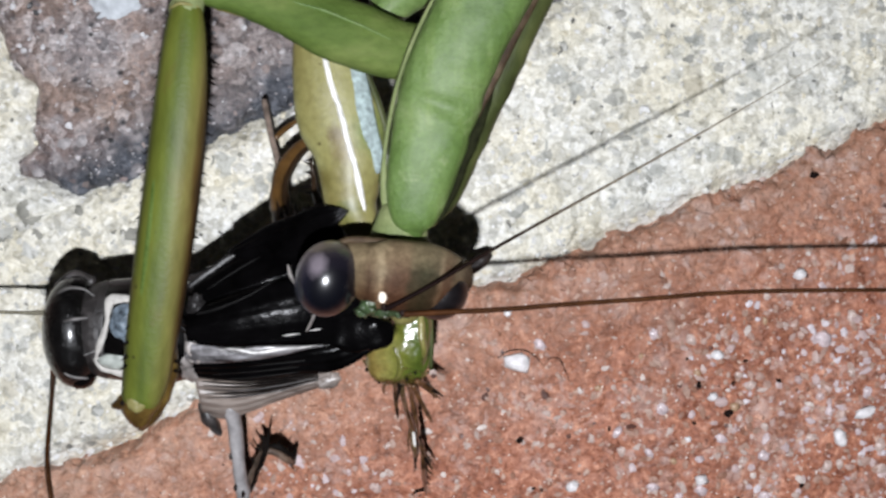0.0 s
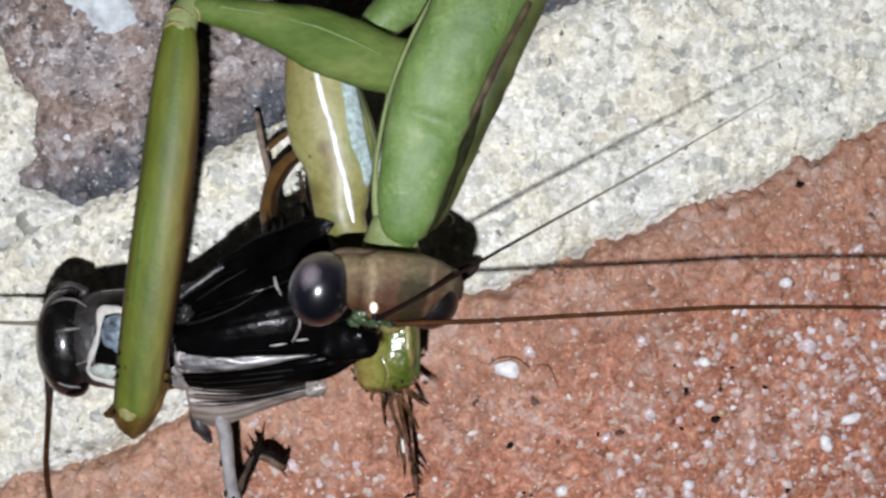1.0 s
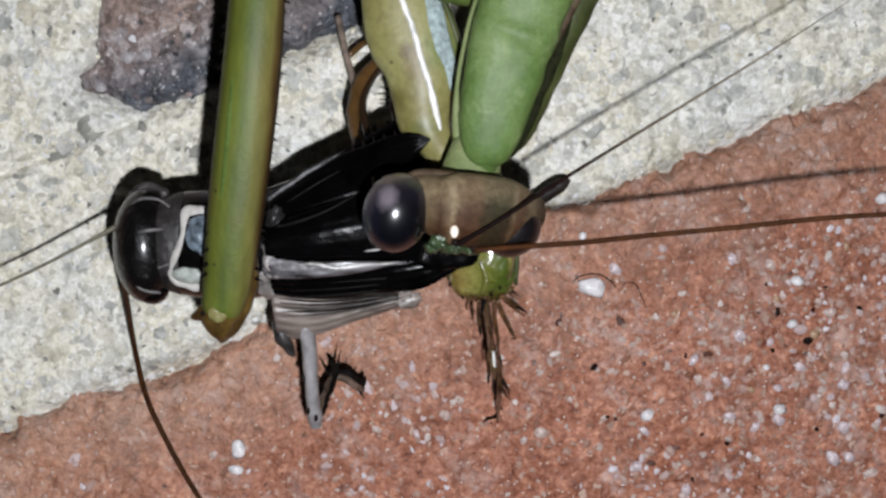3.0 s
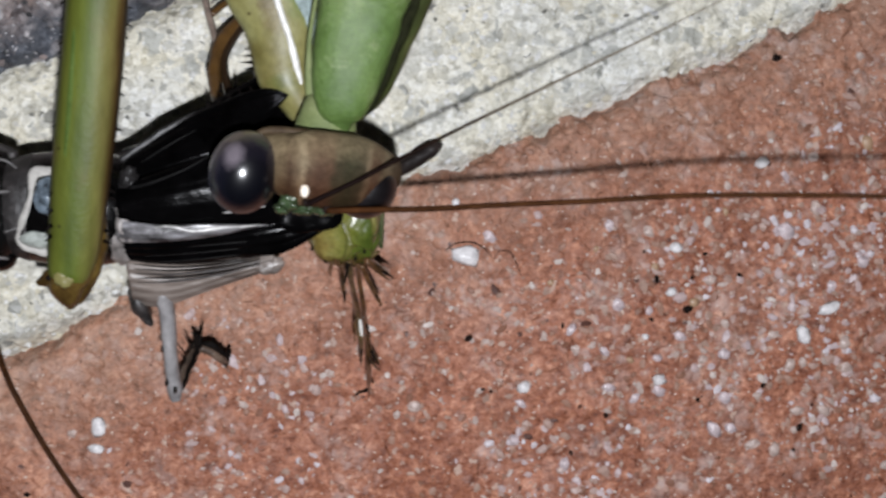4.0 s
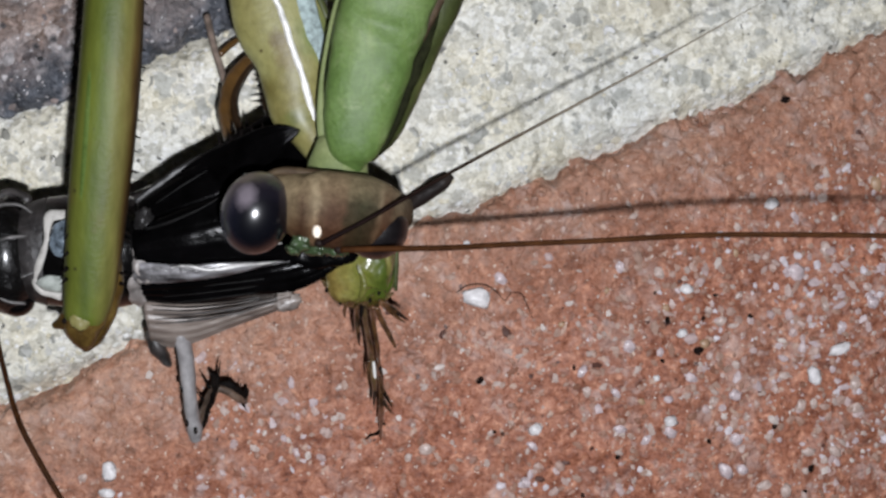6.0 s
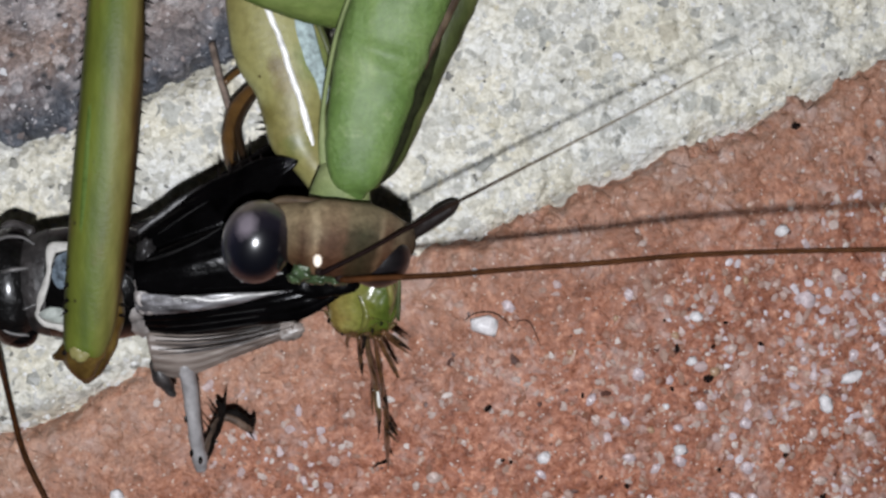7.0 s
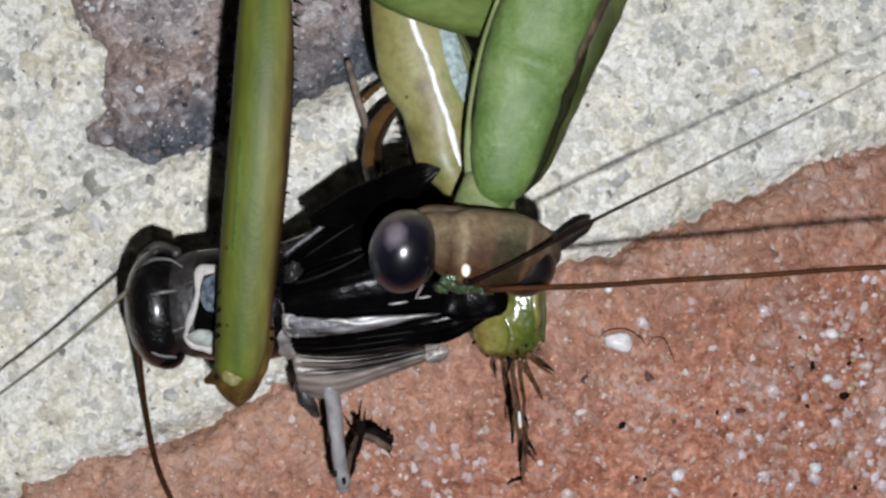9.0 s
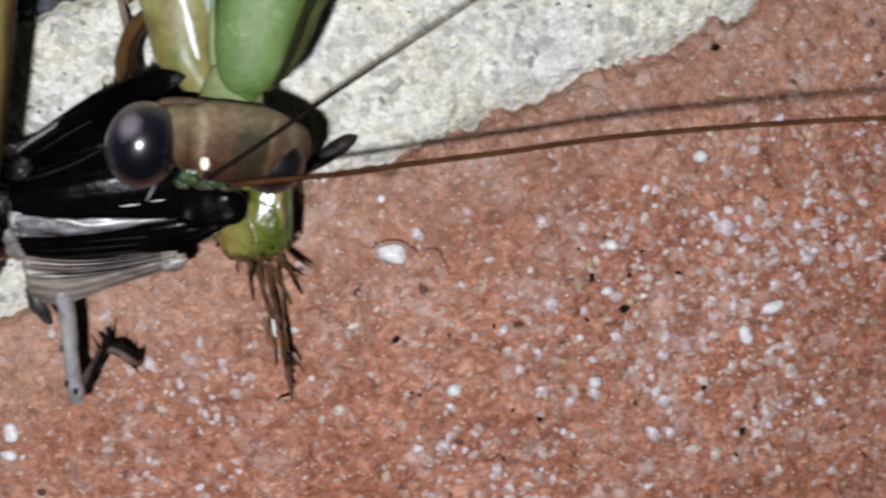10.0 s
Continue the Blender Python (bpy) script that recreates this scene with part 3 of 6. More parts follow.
WINGBLACK = mat_plain("black_forewing", (0.0012, 0.0011, 0.0012), 0.2, 0.0, 0.3, spec=0.06, vary=0.6, scale=0.9, bump_mm=0.06)
GREYCH = mat_plain("grey_chitin", (0.030, 0.026, 0.025), 0.5, 0.05, 0.3, vary=0.8, scale=1.4, bump_mm=0.12)
NAPE = mat_plain("dark_grey_nape", (0.017, 0.0148, 0.0143), 0.5, 0.1, 0.3, vary=0.85, scale=1.8, bump_mm=0.16)
WINGGREY = mat_plain("grey_wing_edge", (0.013, 0.012, 0.012), 0.4, 0.1, 0.3, vary=0.8, scale=1.2, spec=0.2, bump_mm=0.1)
FACEBLACK = mat_plain("dented_black_chitin", (0.003, 0.0027, 0.0027), 0.3, 0.6, 0.21, spec=0.12, vary=0.6, scale=0.9, bump_mm=0.36)
PALELINE = mat_plain("pale_head_line", (0.075, 0.07, 0.068), 0.5, 0.1, 0.3, vary=0.7)
DUSKY = mat_skin("dusky_brown_leg", (0.006, 0.004, 0.0035), (0.013, 0.009, 0.008), (0.030, 0.022, 0.019), 1.1, (0.6, 0.6, 1), rough=0.5, coat=0.1, coat_rough=0.3, bump_mm=0.05, spec=0.2, dents=3)
MEMBRANE = mat_plain("pale_wing_membrane", (0.185, 0.166, 0.155), 0.5, 0.2, 0.3, vary=0.6, scale=1.3, bump_mm=0.15)
PALEWINDOW = mat_plain("pale_grey_green_plate", (0.27, 0.29, 0.265), 0.4, 0.3, 0.2, vary=0.45, scale=1.8, bump_mm=0.1)
COLLAR = mat_plain("white_collar", (0.34, 0.325, 0.30), 0.6, 0.0, 0.3, vary=0.3, scale=2.5, bump_mm=0.08)
BLUEGREY = mat_plain("blue_grey_window", (0.12, 0.15, 0.18), 0.25, 0.4, 0.12, vary=0.85, scale=1.8, bump_mm=0.15)
PAINTED_GLOSS = mat_plain("painted_ivory_gloss", (0.34, 0.33, 0.32), 0.35, 0.4, 0.25, vary=0.55, scale=2.4, bump_mm=0.06)
DULLVEIN = mat_plain("grey_vein", (0.005, 0.0047, 0.0047), 0.5, 0.0, 0.25, vary=0.8, scale=1.6, spec=0.1)
LEG = mat_plain("pale_grey_leg", (0.205, 0.195, 0.195), 0.5, 0.1, 0.3, vary=0.35, scale=1.6, bump_mm=0.05)
TANSHIN = mat_plain("pinkish_tan_shin", (0.19, 0.145, 0.118), 0.45, 0.2, 0.25, vary=0.6, scale=1.6, bump_mm=0.05)


# ---------------------------------------------------------------- mesh helpers (all lengths in mm)
HOME = {}


def thing(name, base, label, category, group=""):
    ob = new(name)
    ob.empty_display_size = 0.002
    ob.location = Vector(base) * MM
    HOME[ob.name] = Vector(base)
    return tagged(ob, label, category, group)


def finish(bm, name, mat, smooth=True):
    me = bpy.data.meshes.new(name)
    bmesh.ops.recalc_face_normals(bm, faces=bm.faces)
    for f in bm.faces:
        f.smooth = smooth
    bm.to_mesh(me)
    bm.free()
    me.materials.append(mat)
    return me


def part(name, bm, mat, parent, label="", pivot=None, smooth=True):
    """Links a bmesh, made in place in mm, as one mesh under a thing or part; pivot: the point about which it turns."""
    home = HOME[parent.name]
    pivot = Vector(pivot) if pivot else home
    for v in bm.verts:
        v.co = (v.co - pivot) * MM
    ob = new(name, finish(bm, name, mat, smooth))
    ob.parent = parent
    ob.location = (pivot - home) * MM
    HOME[ob.name] = pivot
    return tagged(ob, label)


def spline(rows, sub):
    """Catmull-Rom through rows of numbers."""
    p = np.array(rows, float)
    p = np.vstack([2 * p[0] - p[1], p, 2 * p[-1] - p[-2]])
    out = []
    for k in range(1, len(p) - 2):
        for s in range(sub):
            u = s / sub
            a, b, c, d = p[k - 1], p[k], p[k + 1], p[k + 2]
            out.append(0.5 * (2 * b + (c - a) * u + (2 * a - 5 * b + 4 * c - d) * u * u + (3 * b - a - 3 * c + d) * u ** 3))
    out.append(p[-2])
    return np.array(out)


def loft(rows, sub=6, n=24, up=(0, 0, 1), power=2.0, bm=None, round_ends=True, wobble=0.0):
    """A limb through stations (x, y, z, half width, half height), with rounded ends."""
    bm = bm or bmesh.new()
    s = spline(rows, sub)
    path, rad = s[:, :3], np.maximum(s[:, 3:5], 0.01)
    if round_ends:
        def cap(p0, p1, r):
            d = (p0 - p1) / (np.linalg.norm(p0 - p1) + 1e-9)
            ks = (0.45, 0.75, 0.92, 0.99)
            return [p0 + d * k * min(r) * 0.8 for k in ks], [r * math.sqrt(1 - k * k) for k in ks]
        a, ra = cap(path[0], path[1], rad[0])
        b, rb = cap(path[-1], path[-2], rad[-1])
        path = np.vstack([a[::-1], path, b])
        rad = np.vstack([ra[::-1], rad, rb])
    tang = np.gradient(path, axis=0)
    rings = []
    for k, (p, t, r) in enumerate(zip(path, tang, rad)):
        t = Vector(t).normalized()
        side = t.cross(Vector(up))
        side = side.normalized() if side.length > 1e-4 else Vector((1, 0, 0))
        top = side.cross(t).normalized()
        ring = []
        for j in range(n):
            a = 2 * math.pi * j / n
            c, q = math.cos(a), math.sin(a)
            e = 2 / power
            w = Vector(p) + side * (math.copysign(abs(c) ** e, c) * r[0]) + top * (math.copysign(abs(q) ** e, q) * r[1])
            if wobble:
                w += side * (noise.noise(w * 1.7) * wobble) + top * (noise.noise(w * 1.7 + Vector((9, 0, 0))) * wobble)
            ring.append(bm.verts.new(w))
        rings.append(ring)
    for a, b in zip(rings, rings[1:]):
        for j in range(n):
            bm.faces.new((a[j], a[(j + 1) % n], b[(j + 1) % n], b[j]))
    bm.faces.new(rings[0][::-1])
    bm.faces.new(rings[-1])
    return bm


def wire(rows, sub=6, n=8, bm=None):
    """A round hair or vein through (x, y, z, radius)."""
    return loft([(x, y, z, r, r) for x, y, z, r in rows], sub, n, bm=bm, round_ends=False)


def ball(c, r, seg=32, turn=(0, 0, 0), bm=None, rough=0.0):
    bm = bm or bmesh.new()
    made = bmesh.ops.create_uvsphere(bm, u_segments=seg, v_segments=seg // 2, radius=1)["verts"]
    m = Matrix.Translation(c) @ Euler([radians(a) for a in turn]).to_matrix().to_4x4() @ Matrix.Diagonal((*r, 1))
    for v in made:
        k = 1 + rough * noise.noise(v.co * 2.3 + Vector(c))
        v.co = m @ (v.co * k)
    return bm


def sheet(edge_a, edge_b, bulge=0.3, thick=0.12, nu=28, nv=10, ripple=0.0, waves=0):
    """A thin curved plate between two edges of (x, y, z) points, arched by bulge."""
    bm = bmesh.new()
    a, b = (spline(e, nu) for e in (edge_a, edge_b))
    a, b = (e[np.linspace(0, len(e) - 1, nu).round().astype(int)] for e in (a, b))
    layers = []
    for low in (0, 1):
        grid = []
        for i in range(nu):
            row = []
            for j in range(nv):
                s = j / (nv - 1)
                p = Vector(a[i] * (1 - s) + b[i] * s)
                p.z += bulge * 4 * s * (1 - s) - low * thick
                if ripple:
                    p.z += ripple * math.sin(s * waves * math.pi * 2) + 0.5 * ripple * noise.noise(p * 1.3)
                row.append(bm.verts.new(p))
            grid.append(row)
        layers.append(grid)
    for g in layers:
        for i in range(nu - 1):
            for j in range(nv - 1):
                bm.faces.new((g[i][j], g[i + 1][j], g[i + 1][j + 1], g[i][j + 1]))
    t, u = layers
    rim = [(i, 0) for i in range(nu)] + [(nu - 1, j) for j in range(1, nv)] + [(i, nv - 1) for i in range(nu - 2, -1, -1)] + [(0, j) for j in range(nv - 2, 0, -1)]
    for (i, j), (k, l) in zip(rim, rim[1:] + rim[:1]):
        bm.faces.new((t[i][j], t[k][l], u[k][l], u[i][j]))
    return bm


def lattice(x, y, seed):
    """Smooth value noise in -1..1 on arrays."""
    i, j = np.floor(x).astype(np.int64), np.floor(y).astype(np.int64)
    u, v = x - i, y - j
    u, v = u * u * (3 - 2 * u), v * v * (3 - 2 * v)

    def h(a, b):
        k = (a * 374761393 + b * 668265263 + seed * 69069) & 0x7FFFFFFF
        k = ((k ^ (k >> 13)) * 1274126177) & 0x7FFFFFFF
        return ((k ^ (k >> 16)) & 0xFFFF) / 32767.5 - 1
    return (h(i, j) * (1 - u) + h(i + 1, j) * u) * (1 - v) + (h(i, j + 1) * (1 - u) + h(i + 1, j + 1) * u) * v


def rough_field(u, v, seed, size, octaves=4, gain=0.55):
    total, amp = 0 * u, 1.0
    for k in range(octaves):
        total = total + amp * lattice(u / size * 2 ** k + 17.3 * k, v / size * 2 ** k, seed + k)
        amp *= gain
    return total


def grains(u, v, seed, size):
    """Packed domes of uneven height, one to a jittered cell."""
    i, j = np.floor(u / size).astype(np.int64), np.floor(v / size).astype(np.int64)
    best, tall = np.full(np.shape(u), 9.0), np.zeros(np.shape(u))
    for di in (-1, 0, 1):
        for dj in (-1, 0, 1):
            a, b = (i + di).astype(float), (j + dj).astype(float)
            px, py = a + 0.5 + 0.42 * lattice(a, b, seed), b + 0.5 + 0.42 * lattice(a, b, seed + 7)
            d = (u / size - px) ** 2 + (v / size - py) ** 2
            near = d < best
            best, tall = np.where(near, d, best), np.where(near, lattice(a, b, seed + 13), tall)
    return (0.5 + 0.5 * tall) * np.clip(1 - 1.6 * best, 0, 1)


# ---------------------------------------------------------------- brick paving: courses run along u, turned by TILT
TILT = radians(22.6)
CT, ST = math.cos(TILT), math.sin(TILT)
EDGE_RED, EDGE_DARK, LEFT_DARK = 4.35, 15.45, -17.9
BRICK_L, BRICK_W, JOINT = 215.0, 65.0, 11.1


def plan(u, v):
    return u * CT - v * ST, u * ST + v * CT


def ease(d, width):
    k = np.clip(d / width * 0.5 + 0.5, 0, 1)
    return k * k * (3 - 2 * k)


def red_top(u, v):
    inside = EDGE_RED + 0.40 * rough_field(u, 0 * u, 5, 5.0, 3) + 0.50 * rough_field(u, v, 8, 1.1, 4, 0.65) - v
    return 0.10 * rough_field(u, v, 21, 3.5, 5, 0.62) + 0.07 * rough_field(u, v, 23, 0.7, 3) - 2.2 * (1 - ease(inside, 0.8))


def chipped_end(v):
    """Where the dark brick's broken end lies along its length."""
    return np.interp(v, (15.2, 15.8, 16.8, 17.6, 18.3, 18.6, 19.8, 21.3, 22.6, 24.0), (-16.2, -17.2, -18.0, -18.9, -19.0, -17.9, -17.2, -16.6, -17.5, -17.4))


def dark_top(u, v):
    a = v - EDGE_DARK - 0.5 * rough_field(u, 0 * u, 31, 5.0, 3) - 0.45 * rough_field(u, v, 33, 1.4, 4, 0.65)
    b = u - chipped_end(v) + 0.35 - 0.15 * rough_field(v, 0 * u, 35, 5.0, 3) - 0.30 * rough_field(u, v, 37, 1.4, 4, 0.65)
    inside = np.minimum(a, b)
    return 0.16 * rough_field(u, v, 41, 4.0, 5, 0.6) - 2.2 * (1 - ease(inside, 0.9))


def mortar_top(u, v):
    g = np.maximum(v - EDGE_DARK, EDGE_RED - v)
    g = np.where(v > EDGE_DARK, np.minimum(g, np.maximum(u - chipped_end(v), LEFT_DARK - JOINT - u)), g)
    top = -0.12 + 0.14 * rough_field(u, v, 51, 2.2, 5, 0.62) + 0.22 * grains(u, v, 55, 0.75) + 0.10 * grains(u, v, 57, 0.42)
    return top - 2.4 * ease(g - 0.6, 1.4)


def field_mesh(name, us, vs, top, mat, skirt=None):
    """A height field over the lines us and vs; skirt: how deep its sides reach."""
    gu, gv = np.meshgrid(us, vs, indexing="ij")
    z = top(gu, gv)
    x, y = plan(gu, gv)
    co = np.stack([x, y, z], -1).reshape(-1, 3)
    nu, nv = len(us), len(vs)
    k = np.arange(nu * nv).reshape(nu, nv)
    quads = np.stack([k[:-1, :-1], k[1:, :-1], k[1:, 1:], k[:-1, 1:]], -1).reshape(-1, 4).tolist()
    if skirt:
        rim = np.concatenate([k[:, 0], k[-1, 1:], k[-2::-1, -1], k[0, -2:0:-1]])
        low = co[rim].copy()
        low[:, 2] = -skirt
        base = len(co)
        co = np.vstack([co, low])
        m = len(rim)
        quads += [[int(rim[(i + 1) % m]), int(rim[i]), base + i, base + (i + 1) % m] for i in range(m)]
    me = bpy.data.meshes.new(name)
    me.from_pydata((co * MM).tolist(), [], quads)
    me.materials.append(mat)
    me.polygons.foreach_set("use_smooth", [True] * len(me.polygons))
    me.update()
    return me


def lines(*spans):
    out = []
    for a, b, step in spans:
        out += np.arange(a, b, step).tolist()
    return np.array(out + [spans[-1][1]])


pavement = tagged(new("pavement", field_mesh("pavement", lines((-30000, -900, 2910), (-900, -60, 60), (-60, -36, 3), (-36, 34, 0.16), (34, 60, 3), (60, 900, 60), (900, 30000, 2910)),
                                             lines((-30000, -900, 2910), (-900, -40, 60), (-40, 1, 4), (1, 31, 0.16), (31, 60, 4), (60, 900, 60), (900, 30000, 2910)), mortar_top, MORTAR)),
                  "cream sandy mortar bed of weathered brick paving", "paving", kind="structure")
HOME[pavement.name] = Vector((0, 0, 0))


def big_brick(name, us, vs, top, mat, label):
    ob = new(name, field_mesh(name, us, vs, top, mat, 50))
    ob.parent = pavement
    return tagged(ob, label)


big_brick("brick", lines((-121, -36, 5), (-36, 34, 0.17), (34, 94, 5)), lines((EDGE_RED - 66, -26, 4), (-26, EDGE_RED + 2.0, 0.17)), red_top, RED,
          "rough orange-red brick dusted with pale grains")
big_brick("brick", lines((LEFT_DARK - 3.6, 26, 0.22), (26, LEFT_DARK + BRICK_L, 5)), lines((EDGE_DARK - 2.0, 34, 0.22), (34, EDGE_DARK + BRICK_W, 4)), dark_top, DARK,
          "dark purple-brown fired brick with grey patches")


def plain_brick_mesh():
    bm = bmesh.new()
    bmesh.ops.create_cube(bm, size=1, matrix=Matrix.Diagonal((BRICK_L * MM, BRICK_W * MM, 50 * MM, 1)))
    bmesh.ops.bevel(bm, geom=bm.edges, offset=2 * MM, segments=2, affect="EDGES")
    return finish(bm, "brick", PLAIN, False)


def mortar_smear():
    """A pale lime smear left on the dark brick."""
    us, vs = np.linspace(-14.5, -9.0, 60), np.linspace(20.5, 27.0, 70)

    def top(u, v):
        k = ((u + 11.9) / 1.9) ** 2 + ((v - 24.2) / 2.4) ** 2 + 0.55 * rough_field(u, v, 61, 1.6, 4) + 0.3 * (u + 11.9) * (v - 24.2) / 4
        return dark_top(u, v) + 0.25 - 0.45 * np.clip(k, 0, 2)
    ob = new("mortar_smear", field_mesh("mortar_smear", us, vs, top, SMEAR, 2))
    ob.parent = pavement
    return tagged(ob, "pale bluish lime smear on the dark brick")


def lay_courses():
    """The rest of the paving, in running bond, out of the torch's reach."""
    me = plain_brick_mesh()
    rng = random.Random(4)
    pitch_v, pitch_u = BRICK_W + JOINT, BRICK_L + JOINT
    for row in range(-9, 10):
        v = EDGE_RED - BRICK_W / 2 + row * pitch_v
        start = LEFT_DARK + BRICK_L / 2 if row % 2 else -13.5
        for col in range(-3, 4):
            if (row, col) in ((0, 0), (1, 0)):
                continue
            x, y = plan(start + col * pitch_u, v)
            ob = new("brick", me)
            ob.parent = pavement
            ob.matrix_basis = pose(x * MM, y * MM, (-25 + rng.uniform(-0.4, 0.2)) * MM, 0, 0, 22.6 + rng.uniform(-0.3, 0.3))


# ---------------------------------------------------------------- sand, salt and crumbs

def pebble(seed, flat=0.7):
    """Unit stone: a coarse icosphere knocked out of round."""
    bm = bmesh.new()
    bmesh.ops.create_icosphere(bm, subdivisions=1, radius=1)
    for v in bm.verts:
        v.co *= 1 + 0.38 * noise.noise(v.co * 1.4 + Vector((seed * 3.1, 0, 0)))
        v.co.z *= flat
    bm.verts.index_update()
    co = np.array([v.co[:] for v in bm.verts])
    fa = [[v.index for v in f.verts] for f in bm.faces]
    bm.free()
    return co, fa


def scatter(name, count, spot, size, mat, label, category, seed, sink=0.3):
    """Many stones in one mesh. spot(rs, count) gives arrays of u, v and z; size(rng) a radius."""
    rng = random.Random(seed)
    kinds = [pebble(k, 0.55 + 0.1 * k) for k in range(5)]
    co, fa, base = [], [], 0
    for u, v, z in zip(*spot(np.random.RandomState(seed), count)):
        x, y = plan(u, v)
        r = size(rng)
        c, f = kinds[rng.randrange(5)]
        turn = np.array(Euler((rng.uniform(-0.5, 0.5), rng.uniform(-0.5, 0.5), rng.uniform(0, 6.3))).to_matrix())
        c = (c * (r * rng.uniform(0.8, 1.5), r * rng.uniform(0.7, 1.1), r * 0.5)) @ turn.T + (x, y, z + r * (0.5 - sink))
        co.append(c)
        fa += [[base + k for k in q] for q in f]
        base += len(c)
    me = bpy.data.meshes.new(name)
    me.from_pydata((np.vstack(co) * MM).tolist(), [], fa)
    me.materials.append(mat)
    me.update()
    return tagged(new(name, me), label, category, kind="stuff")


def one(f, u, v):
    return float(f(np.array([u]), np.array([v]))[0])


def on_mortar(rs, count):
    u, v = rs.uniform(-36, 33, count), rs.uniform(3, 28, count)
    z = mortar_top(u, v)
    hard = np.maximum(red_top(u, v), np.where(u > LEFT_DARK - 3.6, dark_top(u, v), -9))
    keep = (z > hard - 0.05) & ((v < 17) | ((u > LEFT_DARK - JOINT) & (u < LEFT_DARK + 0.5)))
    return u[keep], v[keep], z[keep]


def on_red(rs, count):
    u, v = rs.uniform(-34, 32, count), rs.uniform(-24, EDGE_RED, count)
    dens = 0.65 + 0.5 * rough_field(u, v, 71, 4.5, 2) + 0.35 * rough_field(u, v, 73, 1.4, 2)
    dens = dens + 0.35 * np.clip((u - 2) / 14, -1, 1) - 0.55 * np.clip((v + 3) / 5, 0, 1)
    keep = rs.uniform(0, 1, count) < dens
    return u[keep], v[keep], red_top(u[keep], v[keep])


def in_bloom(rs, count):
    """Spots in the patches where salt has bloomed on the red brick, thickest away from the joint."""
    u, v = rs.uniform(-30, 32, count), rs.uniform(-22, EDGE_RED - 1, count)
    dens = 1.1 * rough_field(u, v, 75, 6.2, 2) + 0.6 * rough_field(u, v, 77, 1.7, 2) - 0.3
    dens = dens + 0.16 * np.clip((u - 4) / 10, -1, 1) + 0.35 * np.clip((-2 - v) / 5, -1, 1)
    keep = rs.uniform(0, 1, count) < dens
    return u[keep], v[keep], red_top(u[keep], v[keep])


def on_dark(rs, count):
    u, v = rs.uniform(LEFT_DARK, 10, count), rs.uniform(EDGE_DARK, 33, count)
    keep = rs.uniform(0, 1, count) < 0.5 + 0.5 * rough_field(u, v, 79, 2.5, 2)
    return u[keep], v[keep], dark_top(u[keep], v[keep])


def small_sizes(low, high, bias):
    return lambda rng: low + (high - low) * rng.random() ** bias


def grit(n, x, y, a, b, turn, mat, label, top=red_top, lift=0.3):
    """One crumb, knocked out of round, half sunk in the surface below it."""
    bm = bmesh.new()
    bmesh.ops.create_icosphere(bm, subdivisions=2, radius=1)
    for v in bm.verts:
        k = 1 + 0.42 * noise.noise(v.co * 1.5 + Vector((n * 5.7, 0, 0))) + 0.16 * noise.noise(v.co * 5 + Vector((n, 0, 0)))
        v.co = Vector((v.co.x * a * k, v.co.y * b * k, v.co.z * min(a, b) * 0.6 * k)) * MM
    u, v = x * CT + y * ST, -x * ST + y * CT
    ob = new("grit", finish(bm, "grit", mat))
    ob.matrix_basis = pose(x * MM, y * MM, (one(top, u, v) + lift * min(a, b)) * MM, 0, 0, turn)
    tagged(ob, label, "grit", "grit on the paving")


